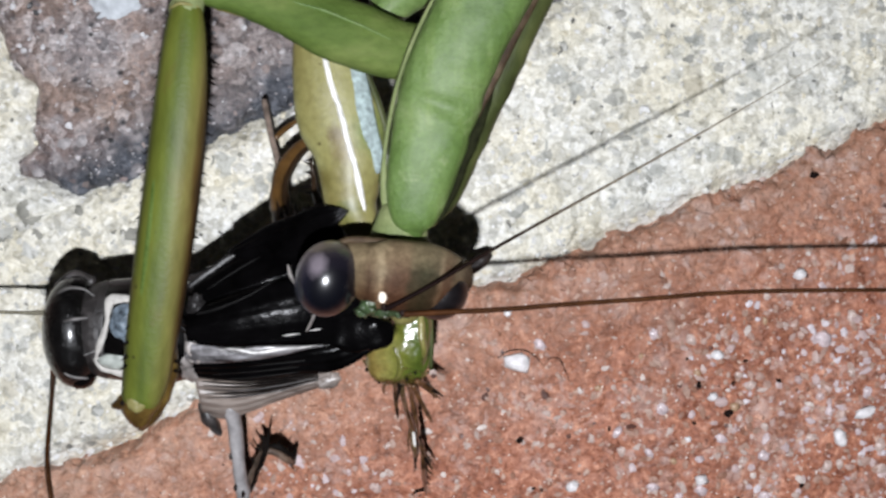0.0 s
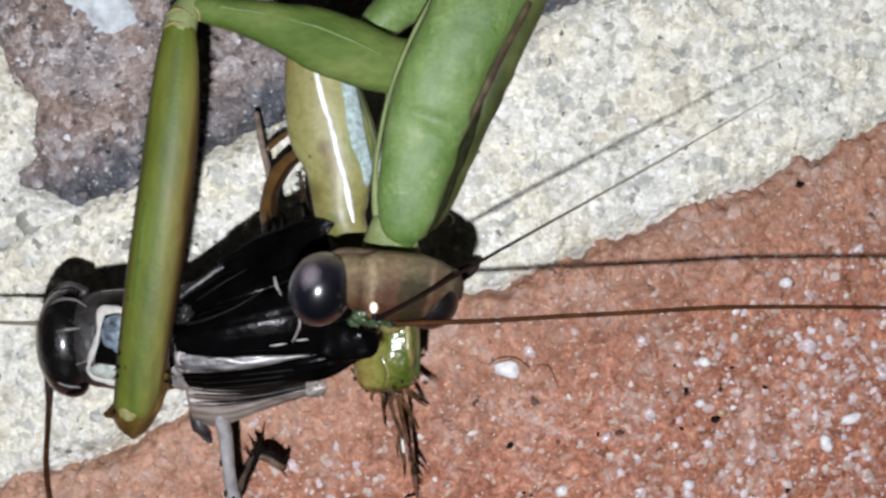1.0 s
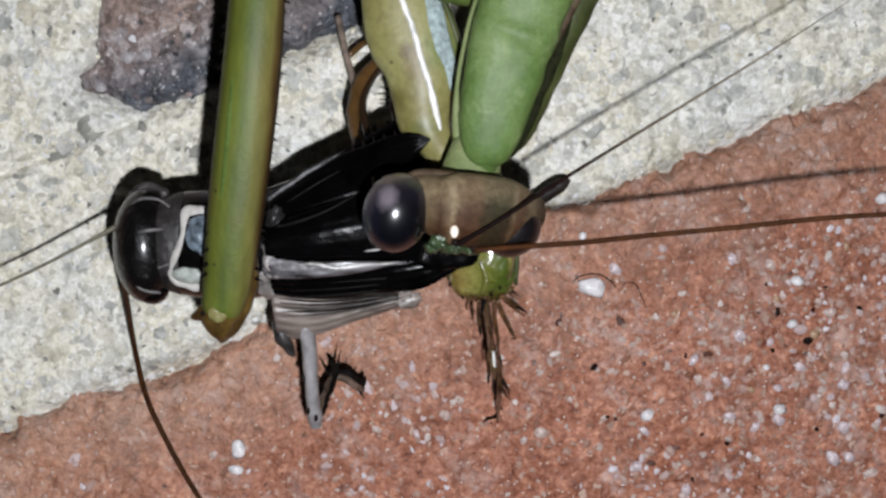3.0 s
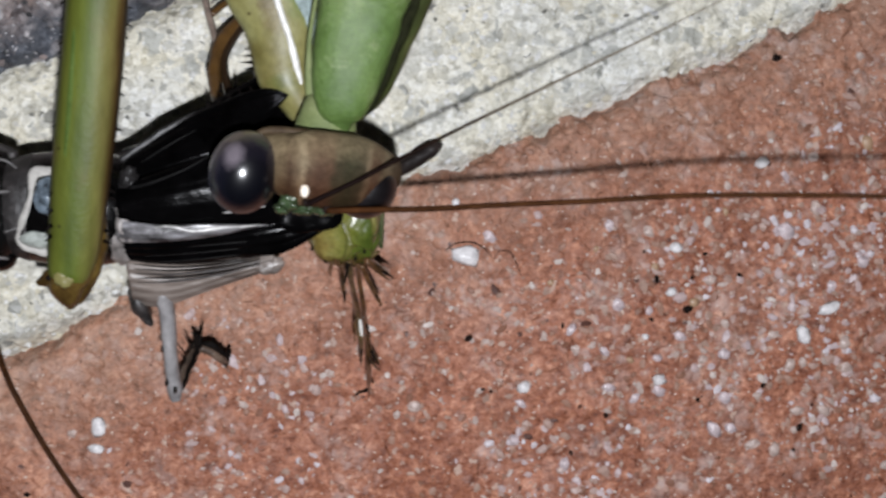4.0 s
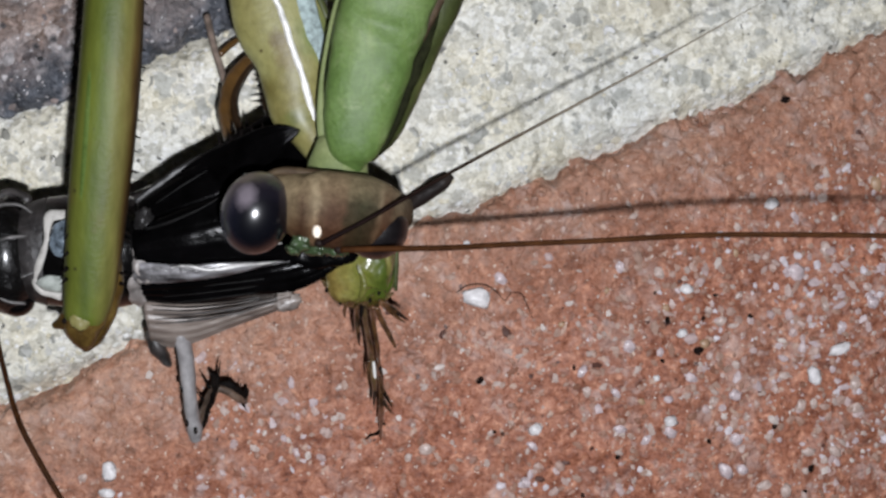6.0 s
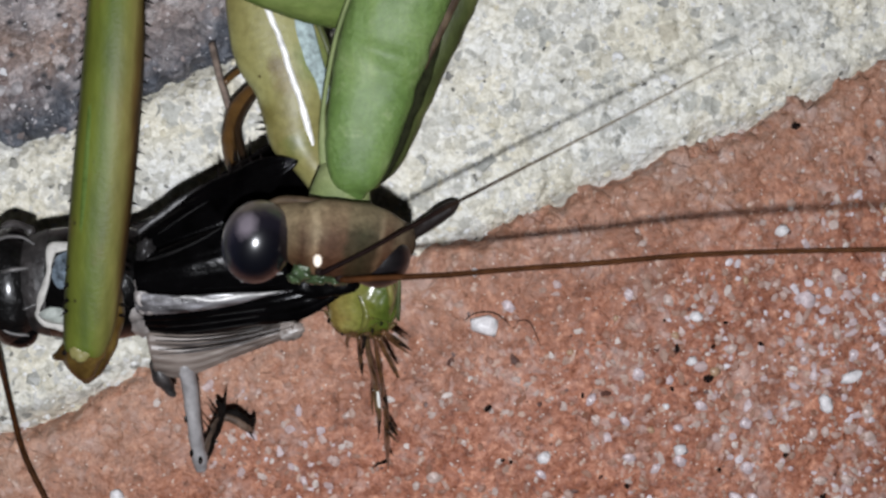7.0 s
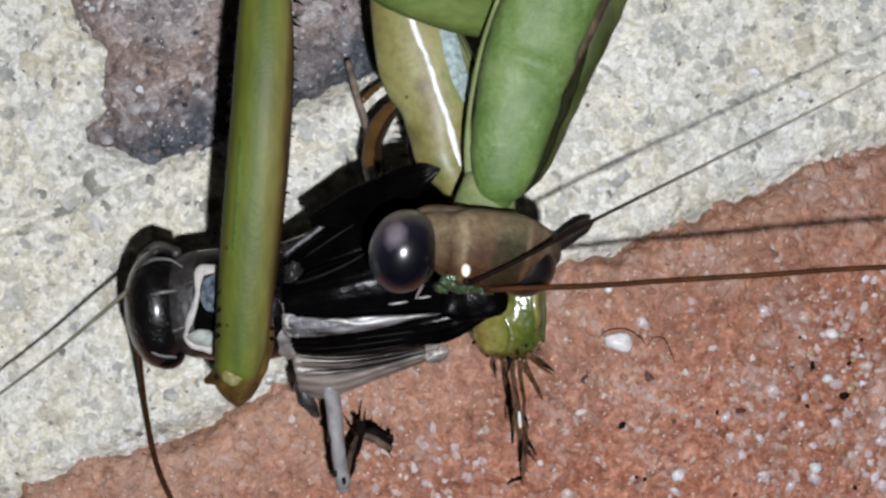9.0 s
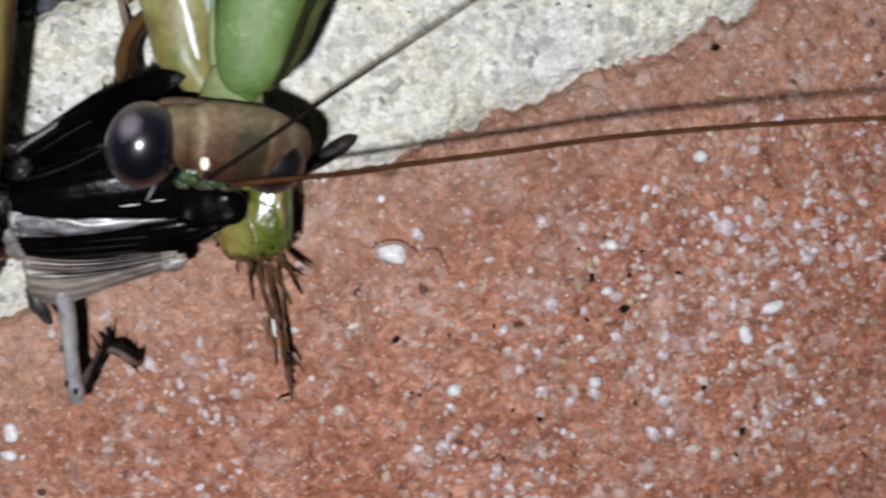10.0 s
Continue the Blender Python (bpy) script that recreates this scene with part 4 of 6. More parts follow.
def crumbs():
    """Single crystals that stand out on the paving: (x, y, half length[, half width, turn])."""
    white = [(0.0, 0.0, 0.74, 0.44, -12), (2.7, -6.1, 0.34, 0.30, 30), (17.2, -2.3, 0.56, 0.28, 20), (16.0, -3.6, 0.36, 0.44, 20), (13.8, 4.5, 0.32, 0.28, 10), (-16.8, -7.9, 0.34, 0.44, 10),
             (9.1, -5.7, 0.32, 0.29, 0), (-16.9, -8.9, 0.38, 0.22, -10), (-0.6, 2.5, 0.2, 0.2, 0), (9.8, 0.5, 0.34, 0.26, 0), (9.6, -1.6, 0.26, 0.22, 30), (8.4, -3.7, 0.18, 0.15, 0)]
    lilac = [(7.1, -2.2, 0.40), (1.0, 0.9, 0.38), (6.6, 1.5, 0.28), (4.9, -3.4, 0.36), (6.5, -4.4, 0.30), (9.0, -4.7, 0.28), (9.1, -6.25, 0.36), (8.0, -6.6, 0.36), (6.7, -6.1, 0.32), (2.6, -6.9, 0.30),
             (2.3, -8.6, 0.30), (4.7, -9.7, 0.36), (10.1, -3.7, 0.36), (12.2, -4.5, 0.34), (12.3, -6.6, 0.32), (11.8, -8.1, 0.40), (12.6, -8.0, 0.32), (15.1, 1.3, 0.48), (17.3, -1.3, 0.36), (18.8, -0.1, 0.34)]
    pink = [(8.5, 1.2, 0.42), (5.1, -4.3, 0.32), (11.2, -4.8, 0.24), (16.5, 2.4, 0.38), (15.4, -5.0, 0.38), (16.0, -4.9, 0.26), (14.6, -3.6, 0.38), (18.0, -4.0, 0.36), (18.1, -5.1, 0.34), (15.8, -7.2, 0.32), (17.1, -7.2, 0.32),
            (20.1, -9.8, 0.30), (13.7, -8.8, 0.40), (14.7, -9.0, 0.34), (12.3, 0.2, 0.26), (11.5, -1.0, 0.34), (10.9, -0.5, 0.24), (16.5, -0.3, 0.24), (-18.0, -8.2, 0.24), (-6.4, -4.1, 0.24), (-2.4, -7.0, 0.33)]
    tan = [(18.9, 5.5, 0.40), (12.1, 2.2, 0.2), (8.8, -0.4, 0.22), (10.7, -2.1, 0.26), (7.7, -4.8, 0.2), (6.0, 0.4, 0.18), (3.9, -1.2, 0.16)]
    # Dark pits of the brick, modelled as black lumps on its surface.
    pits = [(11.2, 0.2, 0.13), (12.9, -0.8, 0.17), (8.9, -1.0, 0.18), (10.6, -0.9, 0.12), (8.3, 0.3, 0.11), (10.4, -2.4, 0.24), (8.7, -2.9, 0.11), (4.5, -3.2, 0.13), (14.1, -6.0, 0.14), (11.0, -6.7, 0.13), (15.9, -8.0, 0.22),
            (15.6, -9.1, 0.13), (0.8, -6.2, 0.11), (1.2, -6.3, 0.11), (0.1, -3.8, 0.18), (5.0, -9.2, 0.12), (6.6, -7.4, 0.15), (-20.0, -11.0, 0.16), (14.4, 9.4, 0.26)]
    flat = [(-24.0, 7.2, 0.62, 0.85, 10), (-23.65, 6.05, 0.5, 0.55, 40), (-19.1, 6.15, 0.8, 0.32, -4), (-25.4, 5.7, 0.55, 0.3, 10), (-26.4, 6.6, 0.3, 0.26, 0), (-25.7, 11.6, 0.2, 0.3, 0), (-21.45, 7.2, 0.26, 0.3, 20), (-13.7, 10.1, 0.14, 0.16, 0)]
    chips = [(-23.45, 9.1, 0.34, 0.26, 0), (-18.65, 9.3, 0.42, 0.2, 5), (-22.2, 10.5, 0.4, 0.34, 30), (-21.3, 10.6, 0.36, 0.32, 60)]
    rng = random.Random(21)
    n = 0
    for x, y, a, b, turn in white:
        grit(n, x, y, a, b, turn, WHITE, "white quartz crumb lying on red brick")
        n += 1
    for rows, mat, label in ((lilac, LILAC, "greyish crystal grain lying on red brick"), (pink, ROSE, "pinkish crystal grain lying on red brick"), (tan, TAN, "tan crystal grain lying on red brick"), (pits, PIT, "pit in red brick, built as a black speck")):
        for x, y, a in rows:
            grit(n, x, y, a * rng.uniform(0.9, 1.1), a * rng.uniform(0.6, 0.9), rng.uniform(0, 180), mat, label, lift=0.15 if mat is PIT else -0.1)
            n += 1
    for x, y, a, b, turn in flat:
        grit(n, x, y, a, b, turn, SLATE, "flat grey stone set flush in the mortar", mortar_top, -0.42)
        n += 1
    for x, y, a, b, turn in chips:
        grit(n, x, y, a, b, turn, CHIP, "pale chip on the dark brick", dark_top, -0.3)
        n += 1


# Dark wire laid on the brick to stand for a hairline crack.
def fibre():
    bm = wire([(x, y, one(red_top, x * CT + y * ST, -x * ST + y * CT) + 0.05, r) for x, y, r in ((-1.05, 0.25, 0.02), (-0.5, 0.6, 0.03), (0.3, 0.62, 0.035), (0.9, 0.25, 0.03), (1.2, -0.1, 0.012), (1.5, 0.25, 0.02), (2.0, 0.2, 0.03), (2.35, -0.5, 0.02), (2.5, -0.9, 0.015))], 6, 6)
    for v in bm.verts:
        v.co *= MM
    tagged(new("fibre", finish(bm, "fibre", PIT)), "hairline crack round a white crumb, built as a thin dark wire", "fibre")


fibre()
scatter("mortar_sand", 12000, on_mortar, small_sizes(0.07, 0.32, 2.4), SAND, "cream, grey and glassy sand grains in the mortar", "sand", 11, 0.9)
scatter("brick_grains", 11000, on_red, small_sizes(0.07, 0.30, 2.0), SALT, "pale crystal grains strewn on red brick", "grains", 12, 0.68)
scatter("salt_crystals", 6200, in_bloom, small_sizes(0.10, 0.34, 1.5), BLOOM, "lilac-white salt crystals in patches on red brick", "crystals", 16, 0.66)
scatter("brick_grains", 2200, on_dark, small_sizes(0.05, 0.26, 2.4), DARKSALT, "pale grains strewn on dark brick", "grains", 13, 0.55)
scatter("mortar_sand", 420, on_mortar, small_sizes(0.22, 0.62, 1.8), BIGSAND, "large flat grey sand grains set flush in the mortar", "sand", 14, 0.95)
crumbs()


# ---------------------------------------------------------------- the mantis
def cone_mesh(name, mat):
    bm = bmesh.new()
    bmesh.ops.create_cone(bm, cap_ends=True, segments=7, radius1=1, radius2=0.12, depth=1, matrix=Matrix.Translation((0, 0, 0.5)))
    return finish(bm, name, mat)


SPINE_MESH = cone_mesh("spine", CLAW)


def spine(parent, base, tip, r):
    """A tapered spine under a limb, from base to tip in mm."""
    base, tip = Vector(base), Vector(tip)
    ob = new("spine", SPINE_MESH)
    ob.parent = parent
    q = (tip - base).to_track_quat("Z", "Y")
    ob.matrix_basis = Matrix.LocRotScale((base - HOME[parent.name]) * MM, q, Vector((r, r, (tip - base).length)) * MM)
    return ob


mantis = thing("praying_mantis", (2.0, 30.0, 0.0), "green praying mantis feeding on a black cricket over brick", "mantis")
NECK_PIVOT = (-5.6, 6.9, 15.2)


def mantis_body():
    global pronotum_part
    pron = pronotum_part = part("pronotum", loft([(-5.68, 7.15, 15.3, 0.55, 0.5), (-5.6, 7.8, 15.5, 1.04, 0.8), (-5.36, 9.2, 15.6, 1.36, 0.95), (-5.0, 10.8, 15.75, 1.54, 1.0), (-4.85, 11.55, 15.8, 1.6, 1.0), (-4.66, 12.15, 15.86, 1.66, 1.12), (-4.5, 12.7, 15.9, 1.67, 1.05),
                                  (-4.3, 13.4, 15.95, 1.68, 1.1), (-3.65, 14.9, 16.05, 1.70, 1.2), (-2.5, 17.2, 16.05, 1.75, 1.3), (-0.7, 20.5, 15.6, 1.75, 1.4), (1.8, 25.0, 14.6, 1.6, 1.5)], 8, 44, power=2.7, wobble=0.05),
                mat=PRONOTUM, parent=mantis, label="leaf-green shield over the thorax with a cross groove")
    part("margin", loft([(-6.5, 7.4, 15.0, 0.26, 0.14), (-6.75, 8.5, 15.1, 0.20, 0.14), (-6.8, 10.0, 15.4, 0.10, 0.1), (-6.58, 11.6, 15.6, 0.09, 0.1), (-6.25, 13.1, 15.8, 0.09, 0.1), (-5.55, 15.0, 15.9, 0.09, 0.1), (-4.25, 17.6, 15.9, 0.09, 0.1)], 6, 12), NECK, pron, "pale raised margin")
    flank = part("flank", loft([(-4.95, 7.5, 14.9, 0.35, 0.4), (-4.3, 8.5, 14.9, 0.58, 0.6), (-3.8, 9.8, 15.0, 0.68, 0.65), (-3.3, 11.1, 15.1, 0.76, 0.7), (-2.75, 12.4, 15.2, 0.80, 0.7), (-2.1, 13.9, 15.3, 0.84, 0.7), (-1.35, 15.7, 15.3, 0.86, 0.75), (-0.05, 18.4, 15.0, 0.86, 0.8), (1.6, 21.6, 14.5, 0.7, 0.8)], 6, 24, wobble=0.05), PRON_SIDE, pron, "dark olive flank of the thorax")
    part("brown_seam", loft([(-3.1, 11.7, 15.9, 0.10, 0.10), (-2.5, 13.2, 15.96, 0.22, 0.12), (-1.85, 14.8, 16.0, 0.32, 0.13), (-0.85, 16.9, 15.95, 0.38, 0.15)], 6, 12), OCCIPUT, flank, "brownish seam between shield and flank")
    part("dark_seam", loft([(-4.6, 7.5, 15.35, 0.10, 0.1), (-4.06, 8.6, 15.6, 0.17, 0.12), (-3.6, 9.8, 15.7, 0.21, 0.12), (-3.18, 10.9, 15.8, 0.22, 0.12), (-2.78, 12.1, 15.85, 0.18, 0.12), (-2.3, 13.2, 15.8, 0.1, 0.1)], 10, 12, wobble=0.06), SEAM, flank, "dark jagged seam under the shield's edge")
    part("neck", loft([(-6.15, 6.2, 14.8, 1.35, 1.0), (-6.15, 6.9, 15.0, 1.15, 0.8), (-6.0, 7.7, 15.1, 1.0, 0.7)], 6, 24, wobble=0.06), NECK, pron, "pale green neck membrane")
    part("mesothorax", loft([(1.6, 24.0, 13.8, 1.9, 1.8), (4.0, 29.0, 12.6, 2.6, 2.4), (7.0, 35.0, 11.4, 2.8, 2.6)], 6, 24), COXA, mantis)
    part("abdomen", loft([(6.5, 34.0, 10.6, 2.6, 2.2), (10.0, 41.0, 9.2, 3.4, 2.6), (15.0, 50.0, 7.2, 3.4, 2.6), (20.0, 59.0, 4.8, 2.2, 1.8), (23.0, 65.0, 3.6, 0.6, 0.6)], 6, 24), COXA, mantis)
    for s in (-1, 1):
        part("forewing", sheet([(5.5 + s * 0.3, 31.5 + s * 0.1, 13.8), (11.0, 43.0, 12.2), (18.5, 56.5, 8.6), (22.5, 63.5, 6.6)],
                               [(5.5 + s * 2.4, 31.5 - s * 1.2, 12.6), (11.5 + s * 3.4, 43.0 - s * 1.8, 10.8), (19.0 + s * 3.0, 56.5 - s * 1.6, 7.6), (22.6 + s * 0.6, 63.4 - s * 0.3, 6.4)], 0.5), PRONOTUM, mantis)
    for name, hip, knee, foot in (("middle_leg", (4.6, 27.5, 12.0), (19.0, 26.0, 17.0), (27.0, 17.5, 0.5)), ("middle_leg", (1.5, 29.5, 12.0), (-12.0, 34.0, 17.0), (-20.0, 29.0, 0.5)),
                                  ("hind_leg", (8.0, 33.5, 10.5), (25.0, 40.0, 18.0), (32.0, 56.0, 0.5)), ("hind_leg", (5.0, 35.5, 10.5), (-8.0, 48.0, 18.0), (-11.0, 66.0, 0.5))):
        mid = [(a + b) / 2 for a, b in zip(knee, foot)]
        leg = part(name, loft([(*hip, 0.8, 0.8), (*knee, 0.45, 0.45), (*mid, 0.32, 0.32), (*foot, 0.22, 0.22)], 8, 12), COXA, mantis)
        toe = Vector(foot) - Vector(hip)
        toe.z = 0
        toe = Vector(foot) + toe.normalized() * 4
        part("tarsus", loft([(*foot, 0.25, 0.25), (toe.x, toe.y, 0.25, 0.2, 0.2)], 5, 10), BROWN, leg)


def mantis_forelegs():
    # the outer foreleg: coxa from the thorax to the far joint, femur hanging down across the cricket, tibia folded beneath it
    global outer_coxa, shaded_coxa, outer_femur, outer_tibia
    coxa = outer_coxa = part("coxa", loft([(-4.8, 14.5, 13.6, 1.0, 0.9), (-6.2, 14.4, 13.8, 1.20, 0.95), (-8.0, 14.95, 14.0, 1.34, 0.95), (-9.4, 15.45, 14.1, 1.30, 0.9), (-10.85, 15.9, 14.3, 1.0, 0.85), (-12.5, 16.3, 14.5, 0.72, 0.75), (-13.7, 16.5, 14.8, 0.6, 0.65), (-14.2, 16.6, 14.9, 0.5, 0.55)], 7, 28, power=2.3, wobble=0.05),
         COXA, mantis, "green raptorial coxa")
    part("ridge", loft([(-13.2, 16.6, 15.35, 0.05, 0.05), (-11.4, 16.35, 15.1, 0.06, 0.06), (-9.6, 15.95, 15.0, 0.06, 0.06), (-7.8, 15.3, 14.95, 0.05, 0.05), (-6.6, 14.75, 14.8, 0.03, 0.03)], 7, 8, wobble=0.02), PRONOTUM, coxa, "lighter lengthwise ridge")
    part("hem", loft([(-13.6, 15.95, 14.75, 0.10, 0.14), (-12.4, 15.62, 14.5, 0.10, 0.14), (-10.85, 15.0, 14.3, 0.09, 0.14), (-9.5, 14.3, 14.1, 0.06, 0.12)], 7, 10, wobble=0.03), AMBER, coxa, "yellowish lower hem")
    shaded_coxa = part("coxa", loft([(-4.2, 17.2, 13.4, 0.9, 0.9), (-5.6, 17.0, 12.8, 0.9, 0.9), (-6.6, 16.3, 12.6, 0.85, 0.8), (-7.0, 15.6, 12.6, 0.7, 0.7)], 6, 20), PRONOTUM, mantis, "green coxa of the other foreleg")
    fem = outer_femur = part("femur", loft([(-14.55, 15.9, 15.1, 0.62, 0.6), (-14.65, 14.6, 15.1, 0.86, 0.8), (-14.85, 11.8, 15.1, 1.08, 1.0), (-15.2, 8.8, 14.9, 1.14, 1.05), (-15.65, 5.8, 14.6, 1.14, 1.0), (-16.05, 3.2, 14.3, 1.08, 0.95), (-16.4, 1.1, 14.0, 0.98, 0.85), (-16.65, 0.1, 13.9, 0.82, 0.7)], 8, 32, power=2.3),
               FEMUR, mantis, "olive-green spiny raptorial femur", pivot=(-16.6, 0.2, 13.9))
    trochanter = part("trochanter", loft([(-14.0, 17.0, 14.9, 0.5, 0.5), (-14.35, 16.4, 15.0, 0.62, 0.6), (-14.6, 15.7, 15.1, 0.70, 0.62)], 6, 20, wobble=0.08), NECK, fem, "pale joint")
    for rows in ([(-15.1, 16.3, 15.45, 0.05), (-14.6, 16.55, 15.65, 0.09), (-14.0, 16.3, 15.5, 0.05)], [(-15.2, 15.8, 15.5, 0.04), (-14.7, 15.98, 15.75, 0.08), (-14.05, 15.85, 15.5, 0.05)], [(-14.2, 16.9, 15.3, 0.04), (-13.8, 16.5, 15.4, 0.08), (-13.75, 16.1, 15.2, 0.04)]):
        part("skin_fold", wire(rows, 6, 10), PALE, trochanter, "pale fold of skin at the joint")
    part("keel", loft([(-15.35, 12.5, 15.75, 0.16, 0.12), (-15.75, 8.8, 15.7, 0.2, 0.14), (-16.2, 5.4, 15.35, 0.2, 0.14), (-16.6, 2.4, 14.9, 0.16, 0.12)], 8, 10), COXA, fem, "darker green stripe")
    knee = part("knee", loft([(-16.55, 0.4, 13.9, 0.85, 0.72), (-16.75, -0.3, 13.7, 0.80, 0.7), (-16.72, -0.9, 13.5, 0.48, 0.5), (-16.68, -1.2, 13.4, 0.2, 0.25)], 6, 24, wobble=0.05), OCHRE, fem, "ochre knee lobe")
    part("lobe", loft([(-16.9, 0.05, 13.9, 0.44, 0.42), (-17.35, -0.12, 13.85, 0.38, 0.36), (-17.72, -0.26, 13.75, 0.2, 0.2)], 6, 18, wobble=0.08), OCHRE, fem)
    part("lobe", loft([(-15.42, 2.3, 13.5, 0.18, 0.3), (-15.52, 1.4, 13.5, 0.36, 0.45), (-15.75, 0.6, 13.5, 0.44, 0.48), (-16.05, -0.1, 13.45, 0.46, 0.45), (-16.42, -0.85, 13.3, 0.34, 0.34), (-16.6, -1.2, 13.2, 0.15, 0.2)], 7, 20, wobble=0.06), OCHRE, fem, "translucent brown lobe under the knee")
    part("socket", ball((-17.3, -0.08, 14.2), (0.19, 0.13, 0.08), 14, (0, 0, 25)), CLAW, fem, "dark pit in the knee lobe")
    part("pale_spot", ball((-16.78, -0.05, 14.42), (0.38, 0.42, 0.16), 24, (0, 0, 20), rough=0.3), PALE, fem, "pale yellow spot")
    tib = outer_tibia = part("tibia", loft([(-16.2, 0.0, 12.9, 0.3, 0.45), (-15.72, 1.6, 12.9, 0.36, 0.5), (-15.35, 4.2, 13.3, 0.34, 0.5), (-14.92, 7.2, 13.6, 0.3, 0.45), (-14.5, 10.2, 13.8, 0.26, 0.4), (-14.3, 12.4, 14.0, 0.16, 0.25)], 7, 16), BROWN, mantis, "amber-brown tibia folded against the femur", pivot=(-16.6, 0.2, 13.9))
    rng = random.Random(3)
    for k in range(24):
        y = 14.2 - k * 0.56 + rng.uniform(-0.18, 0.18)
        x = -14.6 + (y - 14.0) * 0.125
        long = rng.uniform(0.12, 0.34)
        spine(fem, (x - 0.98, y, 14.8), (x - 1.02 - long, y - 0.1 - 0.5 * long, 14.6), rng.uniform(0.06, 0.11))
        if rng.random() < 0.75:
            spine(tib, (x + 0.9, y - 0.3, 14.1), (x + 1.02 + 0.8 * long, y - 0.45, 13.8), rng.uniform(0.06, 0.11))
    # the inner foreleg: pale femur passing behind the head to a glossy knee
    global inner_femur
    fem2 = inner_femur = part("femur", loft([(-9.35, 16.2, 12.0, 1.1, 0.7), (-9.1, 14.8, 12.0, 1.55, 0.85), (-9.0, 13.2, 12.0, 1.64, 0.95), (-8.77, 12.1, 12.0, 1.80, 0.95), (-8.46, 11.2, 12.0, 1.80, 0.95), (-8.25, 10.2, 12.0, 1.52, 0.93), (-8.2, 9.0, 12.0, 1.26, 0.9), (-8.1, 8.1, 12.05, 1.12, 0.85), (-7.7, 7.3, 12.0, 0.8, 0.8), (-7.0, 6.2, 11.8, 0.75, 0.75), (-6.3, 4.6, 11.0, 0.75, 0.75), (-5.8, 3.4, 11.0, 0.66, 0.75)], 8, 32, power=2.2),
                mat_pale(), mantis, "pale yellow-green inner face of the other raptorial femur", pivot=(-7.6, 7.8, 12.0))
    part("keel", loft([(-9.4, 14.6, 12.78, 0.11, 0.16), (-9.07, 13.2, 12.88, 0.14, 0.17), (-8.68, 12.05, 12.9, 0.13, 0.17), (-8.36, 10.9, 12.9, 0.15, 0.17), (-8.03, 9.7, 12.87, 0.13, 0.16), (-7.8, 8.8, 12.84, 0.14, 0.15), (-7.62, 7.85, 12.72, 0.10, 0.12), (-7.56, 7.5, 12.6, 0.04, 0.06)], 10, 12, wobble=0.06), RIDGE, fem2, "glossy ivory keel")
    # The femur's bluish sheen, put in as a coloured strip.
    part("stripe", loft([(-8.3, 14.6, 12.66, 0.36, 0.14), (-7.91, 13.2, 12.72, 0.40, 0.14), (-7.68, 12.1, 12.80, 0.42, 0.13), (-7.5, 11.3, 12.80, 0.40, 0.13), (-7.14, 10.2, 12.68, 0.31, 0.12), (-7.06, 9.4, 12.56, 0.10, 0.1)], 8, 14, wobble=0.03), SHEEN, fem2, "blue-grey sheen painted as a stripe")
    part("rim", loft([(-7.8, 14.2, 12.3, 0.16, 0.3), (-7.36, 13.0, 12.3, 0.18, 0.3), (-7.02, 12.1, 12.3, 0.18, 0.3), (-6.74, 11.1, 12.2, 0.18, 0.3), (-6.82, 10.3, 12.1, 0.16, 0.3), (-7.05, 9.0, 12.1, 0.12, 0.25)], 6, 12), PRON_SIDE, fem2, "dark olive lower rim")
    knee2 = part("knee", loft([(-5.5, 3.5, 11.1, 0.80, 0.85), (-5.48, 2.6, 11.05, 0.82, 0.88), (-5.72, 1.95, 11.0, 1.08, 0.92), (-6.08, 1.35, 10.85, 1.42, 0.86), (-5.92, 0.92, 10.65, 1.22, 0.72), (-5.75, 0.58, 10.5, 0.92, 0.5), (-5.75, 0.32, 10.35, 0.45, 0.3)], 7, 40, power=2.5, wobble=0.06), mat_knee(), mantis, "glossy yellow-green knee of the foreleg, amber at one side")
    knee2.location.z -= 0.8 * MM
    part("ridge", loft([(-5.14, 3.3, 11.78, 0.14, 0.2), (-5.08, 2.6, 11.85, 0.17, 0.22), (-5.02, 1.9, 11.75, 0.15, 0.2), (-5.05, 1.3, 11.4, 0.08, 0.1)], 7, 14, wobble=0.10), KNEE, knee2, "wet ridge along the knee")
    part("ridge", loft([(-6.2, 1.9, 11.8, 0.08, 0.1), (-6.0, 1.3, 11.72, 0.14, 0.14), (-6.05, 0.75, 11.45, 0.16, 0.16), (-6.2, 0.45, 11.1, 0.1, 0.1)], 7, 12, wobble=0.10), KNEE, knee2)
    part("rim", wire([(-7.62, 1.25, 10.7, 0.06), (-7.2, 0.72, 10.6, 0.09), (-6.65, 0.33, 10.5, 0.12), (-5.9, 0.18, 10.45, 0.13), (-5.2, 0.4, 10.6, 0.09), (-4.72, 0.75, 10.7, 0.06)], 6, 10), OCHRE, knee2, "brown lower rim")
    for x, y in ((-7.45, 0.85), (-6.9, 0.35), (-6.35, 0.6), (-5.7, 0.45), (-6.6, 1.3), (-5.35, 0.75)):
        part("dark_speck", ball((x, y, 11.15), (0.07, 0.11, 0.1), 10), CLAW, knee2)
    part("edge", wire([(-4.70, 3.2, 11.2, 0.09), (-4.66, 2.0, 11.1, 0.11), (-4.66, 0.85, 10.9, 0.08)], 6, 10), PRON_SIDE, knee2, "dark olive edge")
